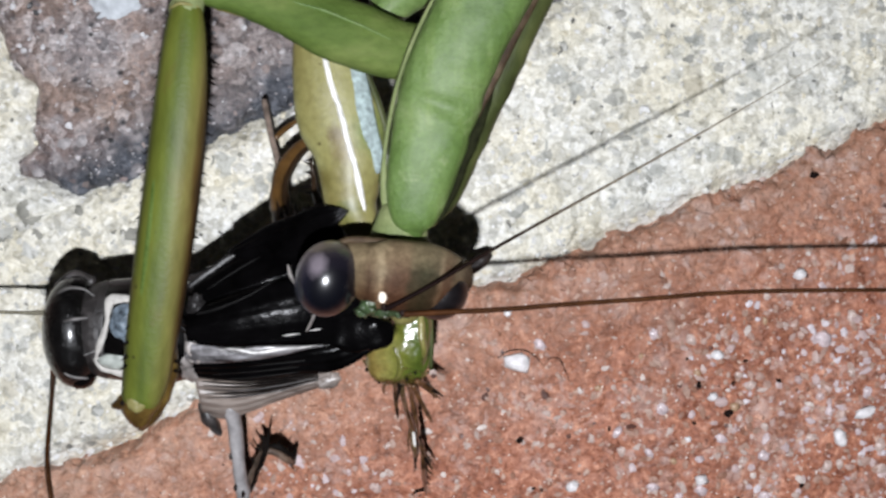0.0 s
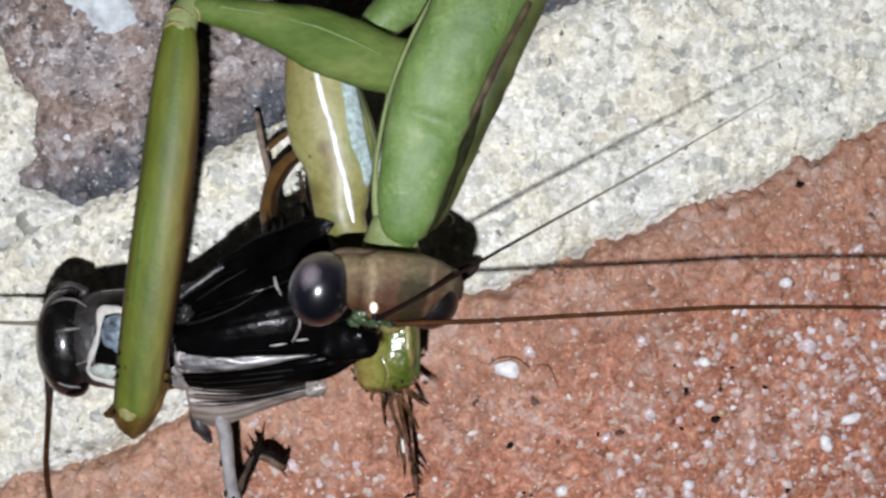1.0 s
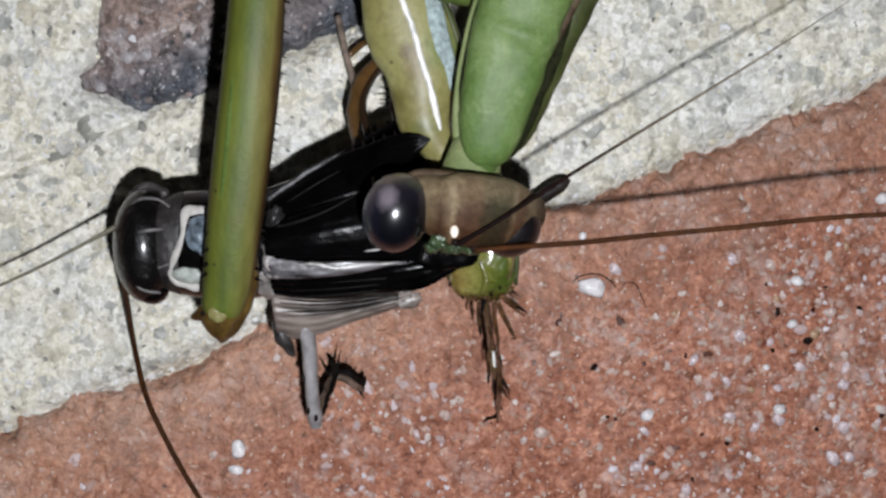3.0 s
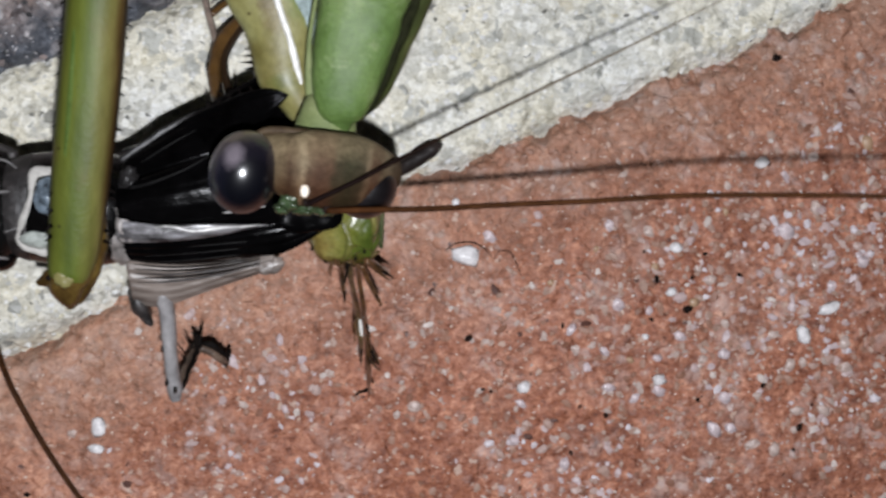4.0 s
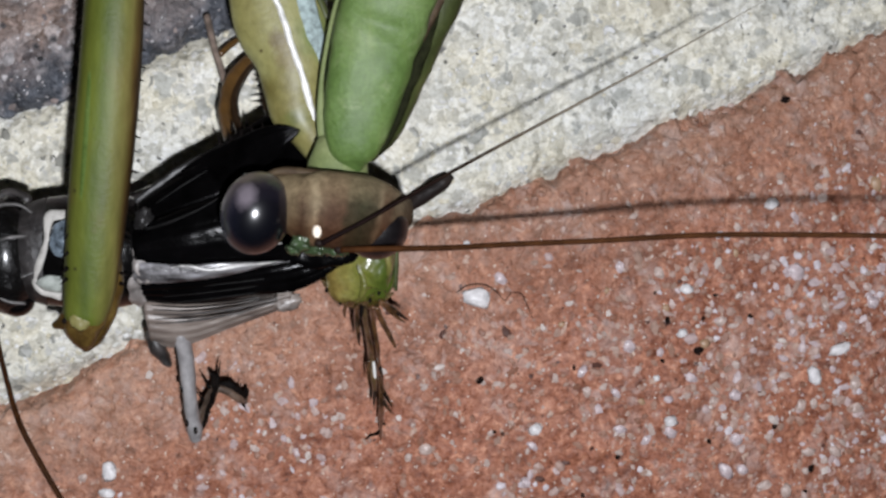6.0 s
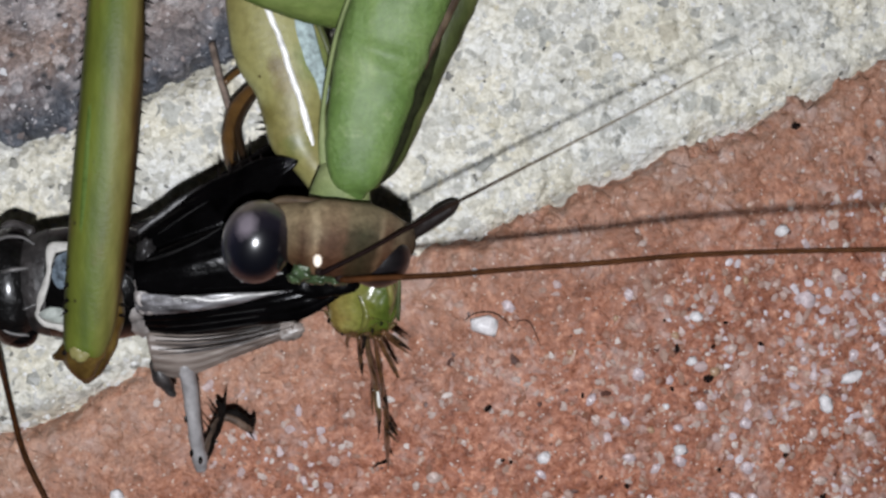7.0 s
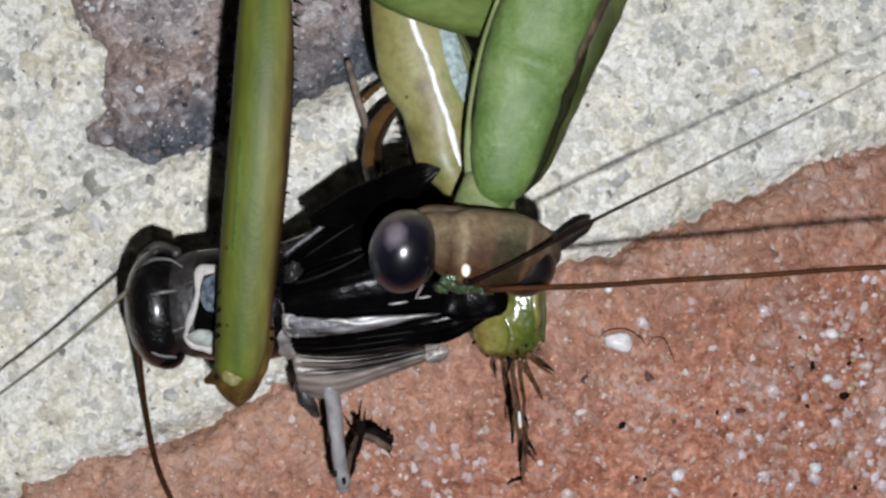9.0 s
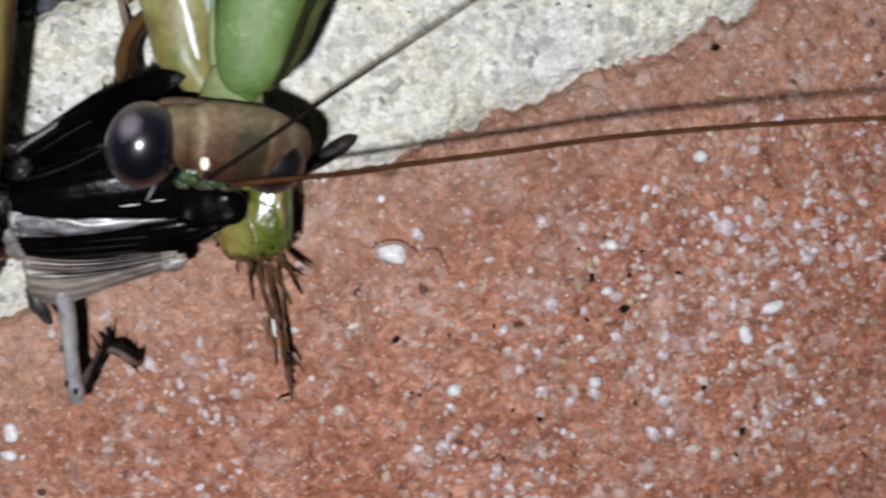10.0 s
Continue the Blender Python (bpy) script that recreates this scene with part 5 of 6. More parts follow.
    tars = part("tarsus", loft([(-5.95, 0.2, 10.3, 0.13, 0.14), (-5.85, -0.3, 9.9, 0.12, 0.12), (-5.72, -0.95, 9.0, 0.11, 0.11), (-5.55, -1.55, 8.0, 0.13, 0.13), (-5.4, -2.15, 7.0, 0.15, 0.15), (-5.27, -3.05, 6.8, 0.14, 0.14), (-5.2, -3.6, 6.2, 0.10, 0.10), (-5.16, -4.3, 5.2, 0.05, 0.05)], 6, 14, wobble=0.03), TARSUS, mantis, "thin glassy amber tarsus, banded with black")
    part("shank", loft([(-5.6, 0.2, 10.3, 0.10, 0.10), (-5.48, -0.45, 9.2, 0.11, 0.11), (-5.24, -1.65, 8.4, 0.09, 0.09), (-5.05, -2.6, 6.6, 0.10, 0.10), (-4.87, -3.25, 5.2, 0.13, 0.13), (-4.78, -4.35, 4.6, 0.11, 0.11), (-4.72, -5.0, 3.4, 0.13, 0.12), (-4.62, -5.7, 2.0, 0.08, 0.08), (-4.54, -6.35, 0.7, 0.05, 0.05)], 6, 12, wobble=0.04), AMBERSPINE, tars, "dark amber shank reaching down to the brick")
    # Highlight on the wet tarsus, put in as a pale sliver.
    part("tarsus_glint", loft([(-5.33, -2.3, 7.3, 0.05, 0.04), (-5.27, -2.75, 7.1, 0.07, 0.05), (-5.22, -3.15, 6.8, 0.04, 0.03)], 5, 10), RIDGE, tars, "glint on the tarsus, painted as a pale spot")
    for rows in ([(-6.22, 0.2, 10.3, 0.10), (-6.2, -0.2, 9.8, 0.09), (-6.14, -0.8, 9.6, 0.09), (-6.08, -1.35, 9.4, 0.03)], [(-5.45, 0.2, 10.3, 0.12), (-5.2, -0.35, 9.8, 0.11), (-4.93, -0.85, 9.6, 0.10), (-4.72, -1.25, 9.5, 0.09), (-4.56, -1.52, 9.4, 0.03)], [(-5.3, 0.4, 10.4, 0.12), (-4.95, 0.2, 9.9, 0.13), (-4.5, -0.1, 9.7, 0.10), (-4.12, -0.36, 9.5, 0.03)],
                 [(-5.2, 0.25, 10.3, 0.07), (-4.9, 0.0, 9.8, 0.07), (-4.5, -0.3, 9.6, 0.06), (-4.2, -0.5, 9.5, 0.02)], [(-6.62, 0.3, 10.3, 0.08), (-6.7, -0.02, 9.8, 0.08), (-6.66, -0.28, 9.6, 0.03)], [(-5.02, -3.1, 5.6, 0.05), (-4.8, -3.7, 5.2, 0.09), (-4.55, -4.1, 5.0, 0.08), (-4.33, -4.4, 4.9, 0.03)],
                 [(-4.78, -4.2, 4.8, 0.05), (-4.58, -4.48, 4.7, 0.07), (-4.3, -4.78, 4.6, 0.02)], [(-5.72, -0.9, 9.1, 0.05), (-5.5, -1.6, 8.6, 0.07), (-5.33, -2.2, 8.0, 0.03)], [(-5.5, -2.2, 7.2, 0.05), (-5.55, -2.8, 7.0, 0.05), (-5.5, -3.3, 6.8, 0.02)]):
        part("long_spine", wire(rows, 6, 8), AMBERSPINE, tars, "amber spine with a dark tip")
    for a, b, r in (((-6.0, 0.25, 10.4), (-6.1, -0.6, 10.0), 0.12), ((-5.0, -0.7, 9.6), (-4.62, -1.55, 9.4), 0.08), ((-4.6, -0.05, 9.8), (-4.05, -0.42, 9.5), 0.09), ((-5.05, -2.5, 6.9), (-4.85, -3.1, 6.6), 0.09), ((-4.75, -3.8, 5.2), (-4.35, -4.5, 5.0), 0.09),
                    ((-5.2, -3.6, 6.3), (-5.22, -4.45, 6.0), 0.07), ((-4.6, -5.4, 2.4), (-4.35, -5.7, 2.0), 0.07), ((-4.58, -6.1, 0.9), (-5.15, -6.35, 0.6), 0.09), ((-4.95, -6.2, 0.7), (-5.25, -6.5, 0.5), 0.06), ((-4.56, -6.1, 0.9), (-4.5, -6.55, 0.4), 0.08), ((-6.08, -0.9, 9.6), (-6.05, -1.45, 9.4), 0.07)):
        spine(tars, a, b, r)


def mantis_head():
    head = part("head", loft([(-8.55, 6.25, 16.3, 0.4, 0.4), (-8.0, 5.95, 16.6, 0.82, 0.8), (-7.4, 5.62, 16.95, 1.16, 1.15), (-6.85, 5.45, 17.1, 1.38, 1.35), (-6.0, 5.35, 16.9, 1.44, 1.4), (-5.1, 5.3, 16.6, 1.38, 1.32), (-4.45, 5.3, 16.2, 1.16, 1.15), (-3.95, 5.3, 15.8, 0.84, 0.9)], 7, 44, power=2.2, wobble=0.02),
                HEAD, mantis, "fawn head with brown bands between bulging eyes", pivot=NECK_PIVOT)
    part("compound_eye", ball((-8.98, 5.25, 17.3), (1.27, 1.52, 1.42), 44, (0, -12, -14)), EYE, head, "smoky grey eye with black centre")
    part("compound_eye", ball((-4.6, 4.72, 16.35), (1.2, 1.15, 1.22), 36, (0, 25, 20)), EYE_FAR, head, "dark far eye")
    part("occiput", loft([(-8.75, 6.55, 16.9, 0.10, 0.12), (-8.1, 6.75, 17.0, 0.16, 0.16), (-7.0, 6.68, 17.0, 0.19, 0.18), (-5.9, 6.55, 16.8, 0.15, 0.16), (-4.9, 6.4, 16.4, 0.12, 0.14), (-4.2, 6.1, 16.0, 0.08, 0.1)], 7, 14, wobble=0.04), OCCIPUT, head, "brown rim at the back of the head")
    part("ocellus", ball((-6.83, 4.62, 18.28), (0.17, 0.25, 0.16), 16), OCELLUS, head, "shiny pale ocellus")
    for c, r, turn in (((-7.35, 4.22, 17.6), (0.36, 0.34, 0.35), 20), ((-7.6, 3.95, 17.35), (0.30, 0.2, 0.3), -10), ((-6.75, 3.92, 17.25), (0.5, 0.2, 0.4), 4), ((-6.1, 3.86, 16.95), (0.42, 0.18, 0.4), -4)):
        part("face_plate", ball(c, r, 24, (0, 0, turn), rough=0.5), MOUTH, head, "wet green face plate")
    for c in ((-6.72, 4.2, 17.9), (-6.0, 3.95, 17.5)):
        part("antenna_socket", ball(c, (0.2, 0.17, 0.16), 14), ANT_DARK, head)
    return head


def mantis_antennae():
    a = part("antenna", wire([(-6.7, 4.15, 18.2, 0.10), (-6.2, 4.4, 18.35, 0.09), (-5.0, 5.0, 18.35, 0.082), (-3.6, 5.75, 18.2, 0.08), (-1.6, 6.8, 17.9, 0.066), (2.5, 8.85, 17.0, 0.052), (6.0, 10.6, 16.0, 0.042), (9.5, 12.4, 14.8, 0.022), (12.0, 13.7, 13.8, 0.010)], 8, 8), mat_thread(), mantis, "thread-like antenna, blackish at its base", pivot=(-6.5, 4.2, 18.2))
    b = part("antenna", wire([(-6.0, 3.9, 17.6, 0.12), (-4.51, 3.99, 17.7, 0.112), (-2.06, 4.12, 17.9, 0.102), (0.34, 4.34, 18.2, 0.098), (3.62, 4.6, 18.6, 0.096), (7.21, 4.92, 19.2, 0.092), (12.0, 5.1, 20.2, 0.085), (15.49, 5.12, 20.8, 0.078), (20.26, 5.06, 21.4, 0.06)], 8, 8), ANT, mantis, "red-brown thread-like antenna", pivot=(-5.9, 3.9, 17.6))
    return a, b


mantis_body()
mantis_forelegs()
mantis_head_part = mantis_head()
antenna_up, antenna_low = mantis_antennae()


# ---------------------------------------------------------------- the cricket
cricket = thing("cricket", (-14.0, 2.0, 0.0), "dead black field cricket held in a mantis's forelegs", "cricket")


def cricket_body():
    head = part("head", ball((-20.1, 2.3, 9.6), (1.35, 2.38, 1.9), 40, (0, 0, 3)), FACEBLACK, cricket, "glossy black rounded head")
    part("compound_eye", ball((-19.9, 4.1, 9.9), (0.6, 0.62, 0.7), 24), BLACK, head)
    part("compound_eye", ball((-19.75, 0.5, 9.9), (0.7, 0.62, 0.7), 24), BLACK, head)
    part("palp", loft([(-19.4, 4.5, 9.3, 0.25, 0.25), (-20.2, 4.75, 9.1, 0.22, 0.22), (-20.9, 4.3, 9.2, 0.14, 0.14)], 6, 12), GREYCH, head)
    for rows in ([(-20.7, 4.0, 10.6, 0.05), (-20.2, 4.3, 10.9, 0.07), (-19.5, 4.3, 11.0, 0.06), (-19.0, 4.0, 11.0, 0.05)], [(-20.2, 2.95, 11.45, 0.05), (-19.8, 3.05, 11.5, 0.08), (-19.2, 3.1, 11.3, 0.06)], [(-20.5, 0.9, 10.9, 0.05), (-20.0, 0.55, 10.9, 0.07), (-19.3, 0.45, 10.8, 0.05)], [(-19.4, 1.5, 11.3, 0.06), (-18.9, 1.7, 11.3, 0.05)]):
        part("pale_line", wire(rows, 5, 8), PALELINE, head, "thin pale line on the head")
    part("nape", loft([(-18.95, 2.45, 9.7, 2.05, 1.75), (-18.6, 2.45, 9.7, 2.15, 1.8)], 4, 36), NAPE, cricket, "grey membrane behind the head")
    pron = part("pronotum", loft([(-18.5, 2.45, 9.6, 2.15, 1.8), (-17.5, 2.45, 9.8, 2.25, 2.0), (-16.3, 2.45, 9.9, 2.3, 2.05), (-15.4, 2.5, 9.9, 2.2, 1.9)], 6, 40), BLACK, cricket, "black collar plate edged with white")
    part("collar", loft([(-17.3, 3.80, 11.4, 0.20, 0.10), (-17.9, 3.88, 11.3, 0.24, 0.10), (-18.3, 3.82, 11.25, 0.22, 0.10), (-18.38, 3.3, 11.4, 0.15, 0.10), (-18.4, 2.85, 11.5, 0.14, 0.10), (-18.56, 2.35, 11.48, 0.15, 0.10), (-18.74, 1.9, 11.35, 0.15, 0.10), (-18.86, 1.35, 11.1, 0.16, 0.11), (-18.66, 1.0, 11.05, 0.18, 0.12), (-18.2, 0.86, 11.05, 0.2, 0.12), (-17.75, 0.78, 11.1, 0.22, 0.12), (-16.9, 0.8, 11.15, 0.25, 0.12)], 6, 16, wobble=0.05), COLLAR, pron, "off-white band round the collar plate")
    part("window", ball((-17.42, 2.82, 11.5), (0.88, 0.96, 0.5), 36, (0, -6, 4), rough=0.16), BLUEGREY, pron, "glassy blue-grey patch")
    part("window", ball((-17.85, 1.32, 11.2), (0.95, 0.42, 0.42), 28, (0, 0, 4), rough=0.15), PALEWINDOW, pron, "pale grey-green plate")
    part("abdomen", loft([(-15.5, 2.5, 8.6, 2.1, 2.0), (-13.0, 3.0, 8.6, 2.5, 2.2), (-10.0, 3.6, 8.6, 2.6, 2.2), (-7.8, 3.6, 8.8, 1.8, 1.7), (-6.9, 3.2, 9.2, 0.9, 0.9)], 6, 28), BLACK, cricket, "black abdomen under the wings")
    part("tail", loft([(-9.0, 2.7, 11.2, 0.8, 0.6), (-8.0, 2.62, 11.5, 0.85, 0.55), (-7.1, 2.6, 11.6, 0.72, 0.5), (-6.62, 2.68, 11.6, 0.58, 0.45)], 8, 28, power=3.6, wobble=0.16), WINGBLACK, cricket)
    part("thorax_side", loft([(-15.75, 2.5, 10.6, 0.3, 0.3), (-15.45, 2.0, 11.0, 0.5, 0.5), (-15.2, 1.4, 10.95, 0.55, 0.5), (-15.0, 0.8, 10.6, 0.42, 0.45), (-14.95, 0.45, 10.2, 0.2, 0.25)], 6, 22, wobble=0.14), MEMBRANE, cricket, "pale crumpled membrane at the wing root")


def cricket_wings():
    top = part("forewing", sheet([(-15.15, 3.35, 11.4), (-13.4, 4.05, 11.9), (-11.2, 4.75, 12.0), (-8.9, 5.2, 11.6), (-6.9, 3.9, 10.9)],
                                 [(-15.0, 2.0, 11.6), (-12.6, 1.95, 11.9), (-10.0, 2.1, 11.8), (-8.0, 2.25, 11.3), (-6.6, 2.3, 10.8)], 0.45, 0.15, 36, 14, 0.03, 5), WINGBLACK, cricket, "shiny black forewing")
    far = part("forewing", sheet([(-14.96, 4.55, 10.6), (-13.86, 5.42, 10.55), (-12.76, 6.15, 10.5), (-11.66, 6.75, 10.4), (-10.8, 7.3, 10.2), (-9.55, 8.02, 9.9), (-8.75, 7.9, 9.7)],
                                 [(-15.1, 3.5, 11.3), (-13.2, 4.15, 11.8), (-11.2, 4.8, 11.9), (-9.6, 5.3, 11.6), (-8.2, 5.7, 11.0)], 0.2, 0.15, 36, 12, 0.03, 4), WINGBLACK, cricket, "black forewing folded over the far side")
    global wing_lobe
    wing_lobe = part("wing_lobe", sheet([(-13.4, 6.0, 10.5), (-12.4, 6.65, 10.9), (-11.6, 7.15, 11.3), (-10.7, 7.5, 12.1), (-9.9, 7.85, 12.7), (-9.2, 7.98, 13.1), (-8.7, 7.95, 13.2), (-8.27, 7.8, 13.2)], [(-13.3, 5.6, 10.6), (-12.2, 5.55, 11.2), (-11.3, 5.6, 11.6), (-10.4, 5.8, 12.2), (-9.6, 6.35, 12.7), (-8.95, 6.9, 13.05), (-8.55, 7.35, 13.15), (-8.25, 7.72, 13.15)], 0.2, 0.12, 40, 14, 0.05, 4), WINGBLACK, cricket, "pointed black tip of the far wing")
    for k in range(5):
        spine(wing_lobe, (-11.3 + 0.42 * k, 7.25 + 0.14 * k, 11.7 + 0.25 * k), (-11.38 + 0.42 * k, 7.62 + 0.12 * k, 11.7 + 0.25 * k), 0.08)
    part("vein", loft([(-15.0, 4.4, 10.85, 0.14, 0.07), (-13.86, 5.28, 10.8, 0.15, 0.07), (-12.76, 6.0, 10.72, 0.13, 0.06), (-11.9, 6.45, 10.6, 0.06, 0.04), (-11.3, 6.75, 10.5, 0.03, 0.02)], 7, 12, wobble=0.04), WINGGREY, far, "grey wing edge")
    for rows in ([(-14.2, 4.35, 11.4, 0.03), (-13.0, 5.15, 11.5, 0.035), (-12.0, 5.75, 11.4, 0.02)],):
        part("vein", wire(rows, 6, 8), DULLVEIN, far, "faint dark vein")
    part("vein", wire([(-14.6, 3.36, 11.85, 0.06), (-14.0, 3.5, 12.05, 0.07), (-13.2, 3.8, 12.25, 0.05), (-12.35, 4.2, 12.35, 0.04), (-11.2, 4.9, 12.2, 0.015)], 6, 10), DULLVEIN, top, "grey line along the wing's fold")
    part("membrane", ball((-14.68, 3.72, 11.62), (0.34, 0.46, 0.16), 24, (0, 0, -20), rough=0.6), WINGGREY, top, "crumpled grey membrane at the wing root")
    part("membrane", ball((-14.78, 2.05, 11.5), (0.48, 0.80, 0.26), 32, (0, 0, 12), rough=0.4), MEMBRANE, top, "crumpled pale membrane at the wing root")
    band = part("side_band", sheet([(-15.1, 2.1, 11.65), (-14.2, 2.02, 11.95), (-13.07, 1.96, 12.1), (-11.66, 2.04, 12.15), (-10.4, 2.06, 12.0), (-9.3, 2.1, 11.85)], [(-15.1, 1.26, 11.4), (-14.3, 1.24, 11.65), (-13.2, 1.3, 11.8), (-11.66, 1.5, 11.92), (-10.3, 1.8, 11.9), (-9.2, 2.04, 11.8)], 0.12, 0.1, 48, 10, 0.03, 3), STRIPE, cricket, "ivory stripe along the wing's fold")
    # Pale membrane fold, with the torch's gloss put into its ivory colour.
    part("fold", loft([(-13.6, 1.86, 12.2, 0.03, 0.03), (-12.9, 1.9, 12.26, 0.08, 0.05), (-12.2, 1.78, 12.26, 0.07, 0.05), (-11.4, 1.86, 12.22, 0.09, 0.05), (-10.6, 1.95, 12.12, 0.06, 0.04), (-9.4, 2.02, 11.9, 0.03, 0.03)], 7, 10, wobble=0.04), PAINTED_GLOSS, band, "ivory fold with its gloss put into the colour")
    part("side_panel", sheet([(-15.0, 1.25, 11.35), (-12.8, 1.5, 11.7), (-10.2, 1.9, 11.8), (-8.4, 2.3, 11.8), (-6.8, 2.6, 11.6)], [(-14.8, 0.45, 10.4), (-12.8, 0.35, 10.6), (-10.4, 0.7, 10.9), (-8.6, 0.95, 11.3), (-6.95, 1.9, 11.4)], 0.12, 0.12, 32, 12, 0.06, 4), WINGBLACK, cricket, "black pleated side of the forewing")
    for k in range(3):
        d = 0.28 * k
        part("vein", wire([(-14.0, 0.95 - d, 11.2 - 0.25 * k, 0.015), (-12.0, 1.15 - d, 11.42 - 0.25 * k, 0.03), (-10.2, 1.35 - d * 0.9, 11.47 - 0.25 * k, 0.03), (-8.6, 1.55 - d * 0.7, 11.2 - 0.2 * k, 0.02)], 6, 8), DULLVEIN, band)
    part("hindwing", sheet([(-14.85, 0.6, 10.4), (-12.8, 0.5, 10.55), (-10.8, 0.7, 10.6), (-8.9, 1.05, 10.5)], [(-14.55, -1.25, 9.4), (-13.4, -1.45, 9.2), (-11.2, -0.62, 9.5), (-9.0, 0.2, 10.0)], 0.25, 0.08, 36, 24, 0.05, 5), FAN, cricket, "grey-brown pleated hindwing")
    for k, shade in enumerate((CLAW, CLAW, CLAW, GREYCH, CLAW, GREYCH)):
        f = k / 5
        part("pleat", wire([(-14.5 + 0.2 * f, 0.52 - 0.95 * f, 10.66 - 0.42 * f, 0.012), (-12.9, 0.40 - 0.72 * f, 10.9 - 0.34 * f, 0.035), (-11.2, 0.52 - 0.55 * f, 10.92 - 0.28 * f, 0.035), (-9.5, 0.78 - 0.35 * f, 10.78 - 0.2 * f, 0.02)], 7, 8), shade, band, "fine pleat of the hindwing")
    part("wing_tip", ball((-9.1, 0.38, 10.32), (0.55, 0.34, 0.09), 30, (0, 0, 14), rough=0.35), FAN, cricket, "crumpled pale wing tip")
    # Glints on the black wing, built as small pale dashes.
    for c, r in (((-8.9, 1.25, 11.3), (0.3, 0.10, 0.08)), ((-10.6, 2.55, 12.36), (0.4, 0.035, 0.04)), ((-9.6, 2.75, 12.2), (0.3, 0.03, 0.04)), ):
        part("painted_glint", ball(c, r, 14, (0, 0, 8)), PAINTED_GLOSS, band)


def cricket_legs():
    hind = part("hind_femur", loft([(-13.4, -0.9, 9.2, 0.36, 0.5), (-13.2, -1.8, 8.9, 0.33, 0.45), (-13.12, -3.0, 8.6, 0.30, 0.42), (-12.98, -4.4, 8.2, 0.28, 0.38), (-12.9, -4.9, 8.0, 0.33, 0.38), (-12.84, -5.3, 7.85, 0.25, 0.28)], 7, 20, power=2.4, wobble=0.04), LEG, cricket, "pale grey hind leg")
    for x, y in ((-13.5, -3.2), (-13.3, -4.6), (-12.95, -4.9)):
        part("dark_mark", ball((x + 0.12, y, 8.75), (0.09, 0.16, 0.14), 12), BLACK, hind)
    part("leg_stub", loft([(-14.5, -0.9, 9.0, 0.34, 0.4), (-14.3, -1.5, 8.9, 0.36, 0.4), (-14.05, -1.95, 8.7, 0.28, 0.3), (-13.85, -2.15, 8.6, 0.12, 0.15)], 6, 18, wobble=0.12), GREYCH, cricket, "grey folded leg stub")
    shin = part("hind_tibia", loft([(-12.9, -5.2, 7.7, 0.24, 0.22), (-12.75, -4.9, 7.0, 0.22, 0.2), (-12.58, -4.5, 6.2, 0.19, 0.2), (-12.38, -3.98, 5.2, 0.18, 0.18), (-12.2, -3.62, 4.6, 0.17, 0.16), (-12.1, -3.45, 4.5, 0.1, 0.1)], 6, 14, wobble=0.07), SHANK, cricket, "thin brown hind shin folded against the leg")
    # The shin's shadow, modelled as a black strip along it.
    part("dark_strip", loft([(-12.62, -5.0, 7.2, 0.12, 0.14), (-12.42, -4.45, 6.2, 0.14, 0.14), (-12.2, -3.9, 5.1, 0.16, 0.14), (-12.1, -3.3, 4.5, 0.16, 0.12), (-12.3, -2.95, 4.3, 0.06, 0.06)], 6, 12, wobble=0.1), CLAW, shin, "shadow beside the shin, built as a black strip")
    foot = part("tarsus", loft([(-12.2, -3.7, 4.6, 0.16, 0.14), (-11.85, -3.66, 4.5, 0.17, 0.14), (-11.5, -3.82, 4.4, 0.16, 0.13), (-11.12, -4.12, 4.2, 0.17, 0.14), (-10.92, -4.32, 3.8, 0.14, 0.11), (-10.82, -4.2, 3.5, 0.08, 0.07)], 6, 12, wobble=0.07), SHANK, shin, "tan bent foot")
    # The foot's shadow, likewise a black strip of its own.
    part("dark_strip", loft([(-12.0, -3.5, 4.45, 0.14, 0.12), (-11.7, -3.48, 4.3, 0.19, 0.13), (-11.4, -3.62, 4.2, 0.18, 0.13), (-11.1, -3.88, 4.0, 0.19, 0.13), (-10.88, -4.02, 3.7, 0.16, 0.1), (-10.78, -3.8, 3.4, 0.07, 0.06)], 6, 12, wobble=0.1), CLAW, foot, "shadow beside the foot, built as a black strip")
    for a, b, r in (((-12.08, -3.6, 4.7), (-11.9, -2.44, 4.4), 0.12), ((-10.9, -4.3, 3.7), (-10.8, -3.65, 3.4), 0.11), ((-12.25, -3.75, 4.8), (-12.72, -3.0, 4.6), 0.10), ((-12.45, -4.2, 5.4), (-12.95, -3.6, 5.2), 0.08), ((-11.6, -3.7, 4.4), (-11.45, -3.15, 4.2), 0.09), ((-11.2, -4.0, 4.2), (-11.02, -3.45, 3.9), 0.09),
                    ((-11.0, -4.3, 4.0), (-10.75, -4.75, 3.8), 0.08), ((-12.6, -4.6, 6.2), (-12.2, -4.45, 6.0), 0.08), ((-12.0, -3.6, 4.6), (-12.2, -2.9, 4.4), 0.10)):
        spine(shin, a, b, r)
    brown = part("middle_leg", loft([(-11.3, 6.79, 7.5, 0.30, 0.36), (-11.63, 8.14, 6.2, 0.28, 0.34), (-11.43, 9.29, 5.2, 0.28, 0.32), (-10.91, 10.2, 4.4, 0.3, 0.3), (-10.21, 10.79, 3.8, 0.22, 0.22)], 7, 16, wobble=0.09), BROWN, cricket, "amber-brown bent leg")
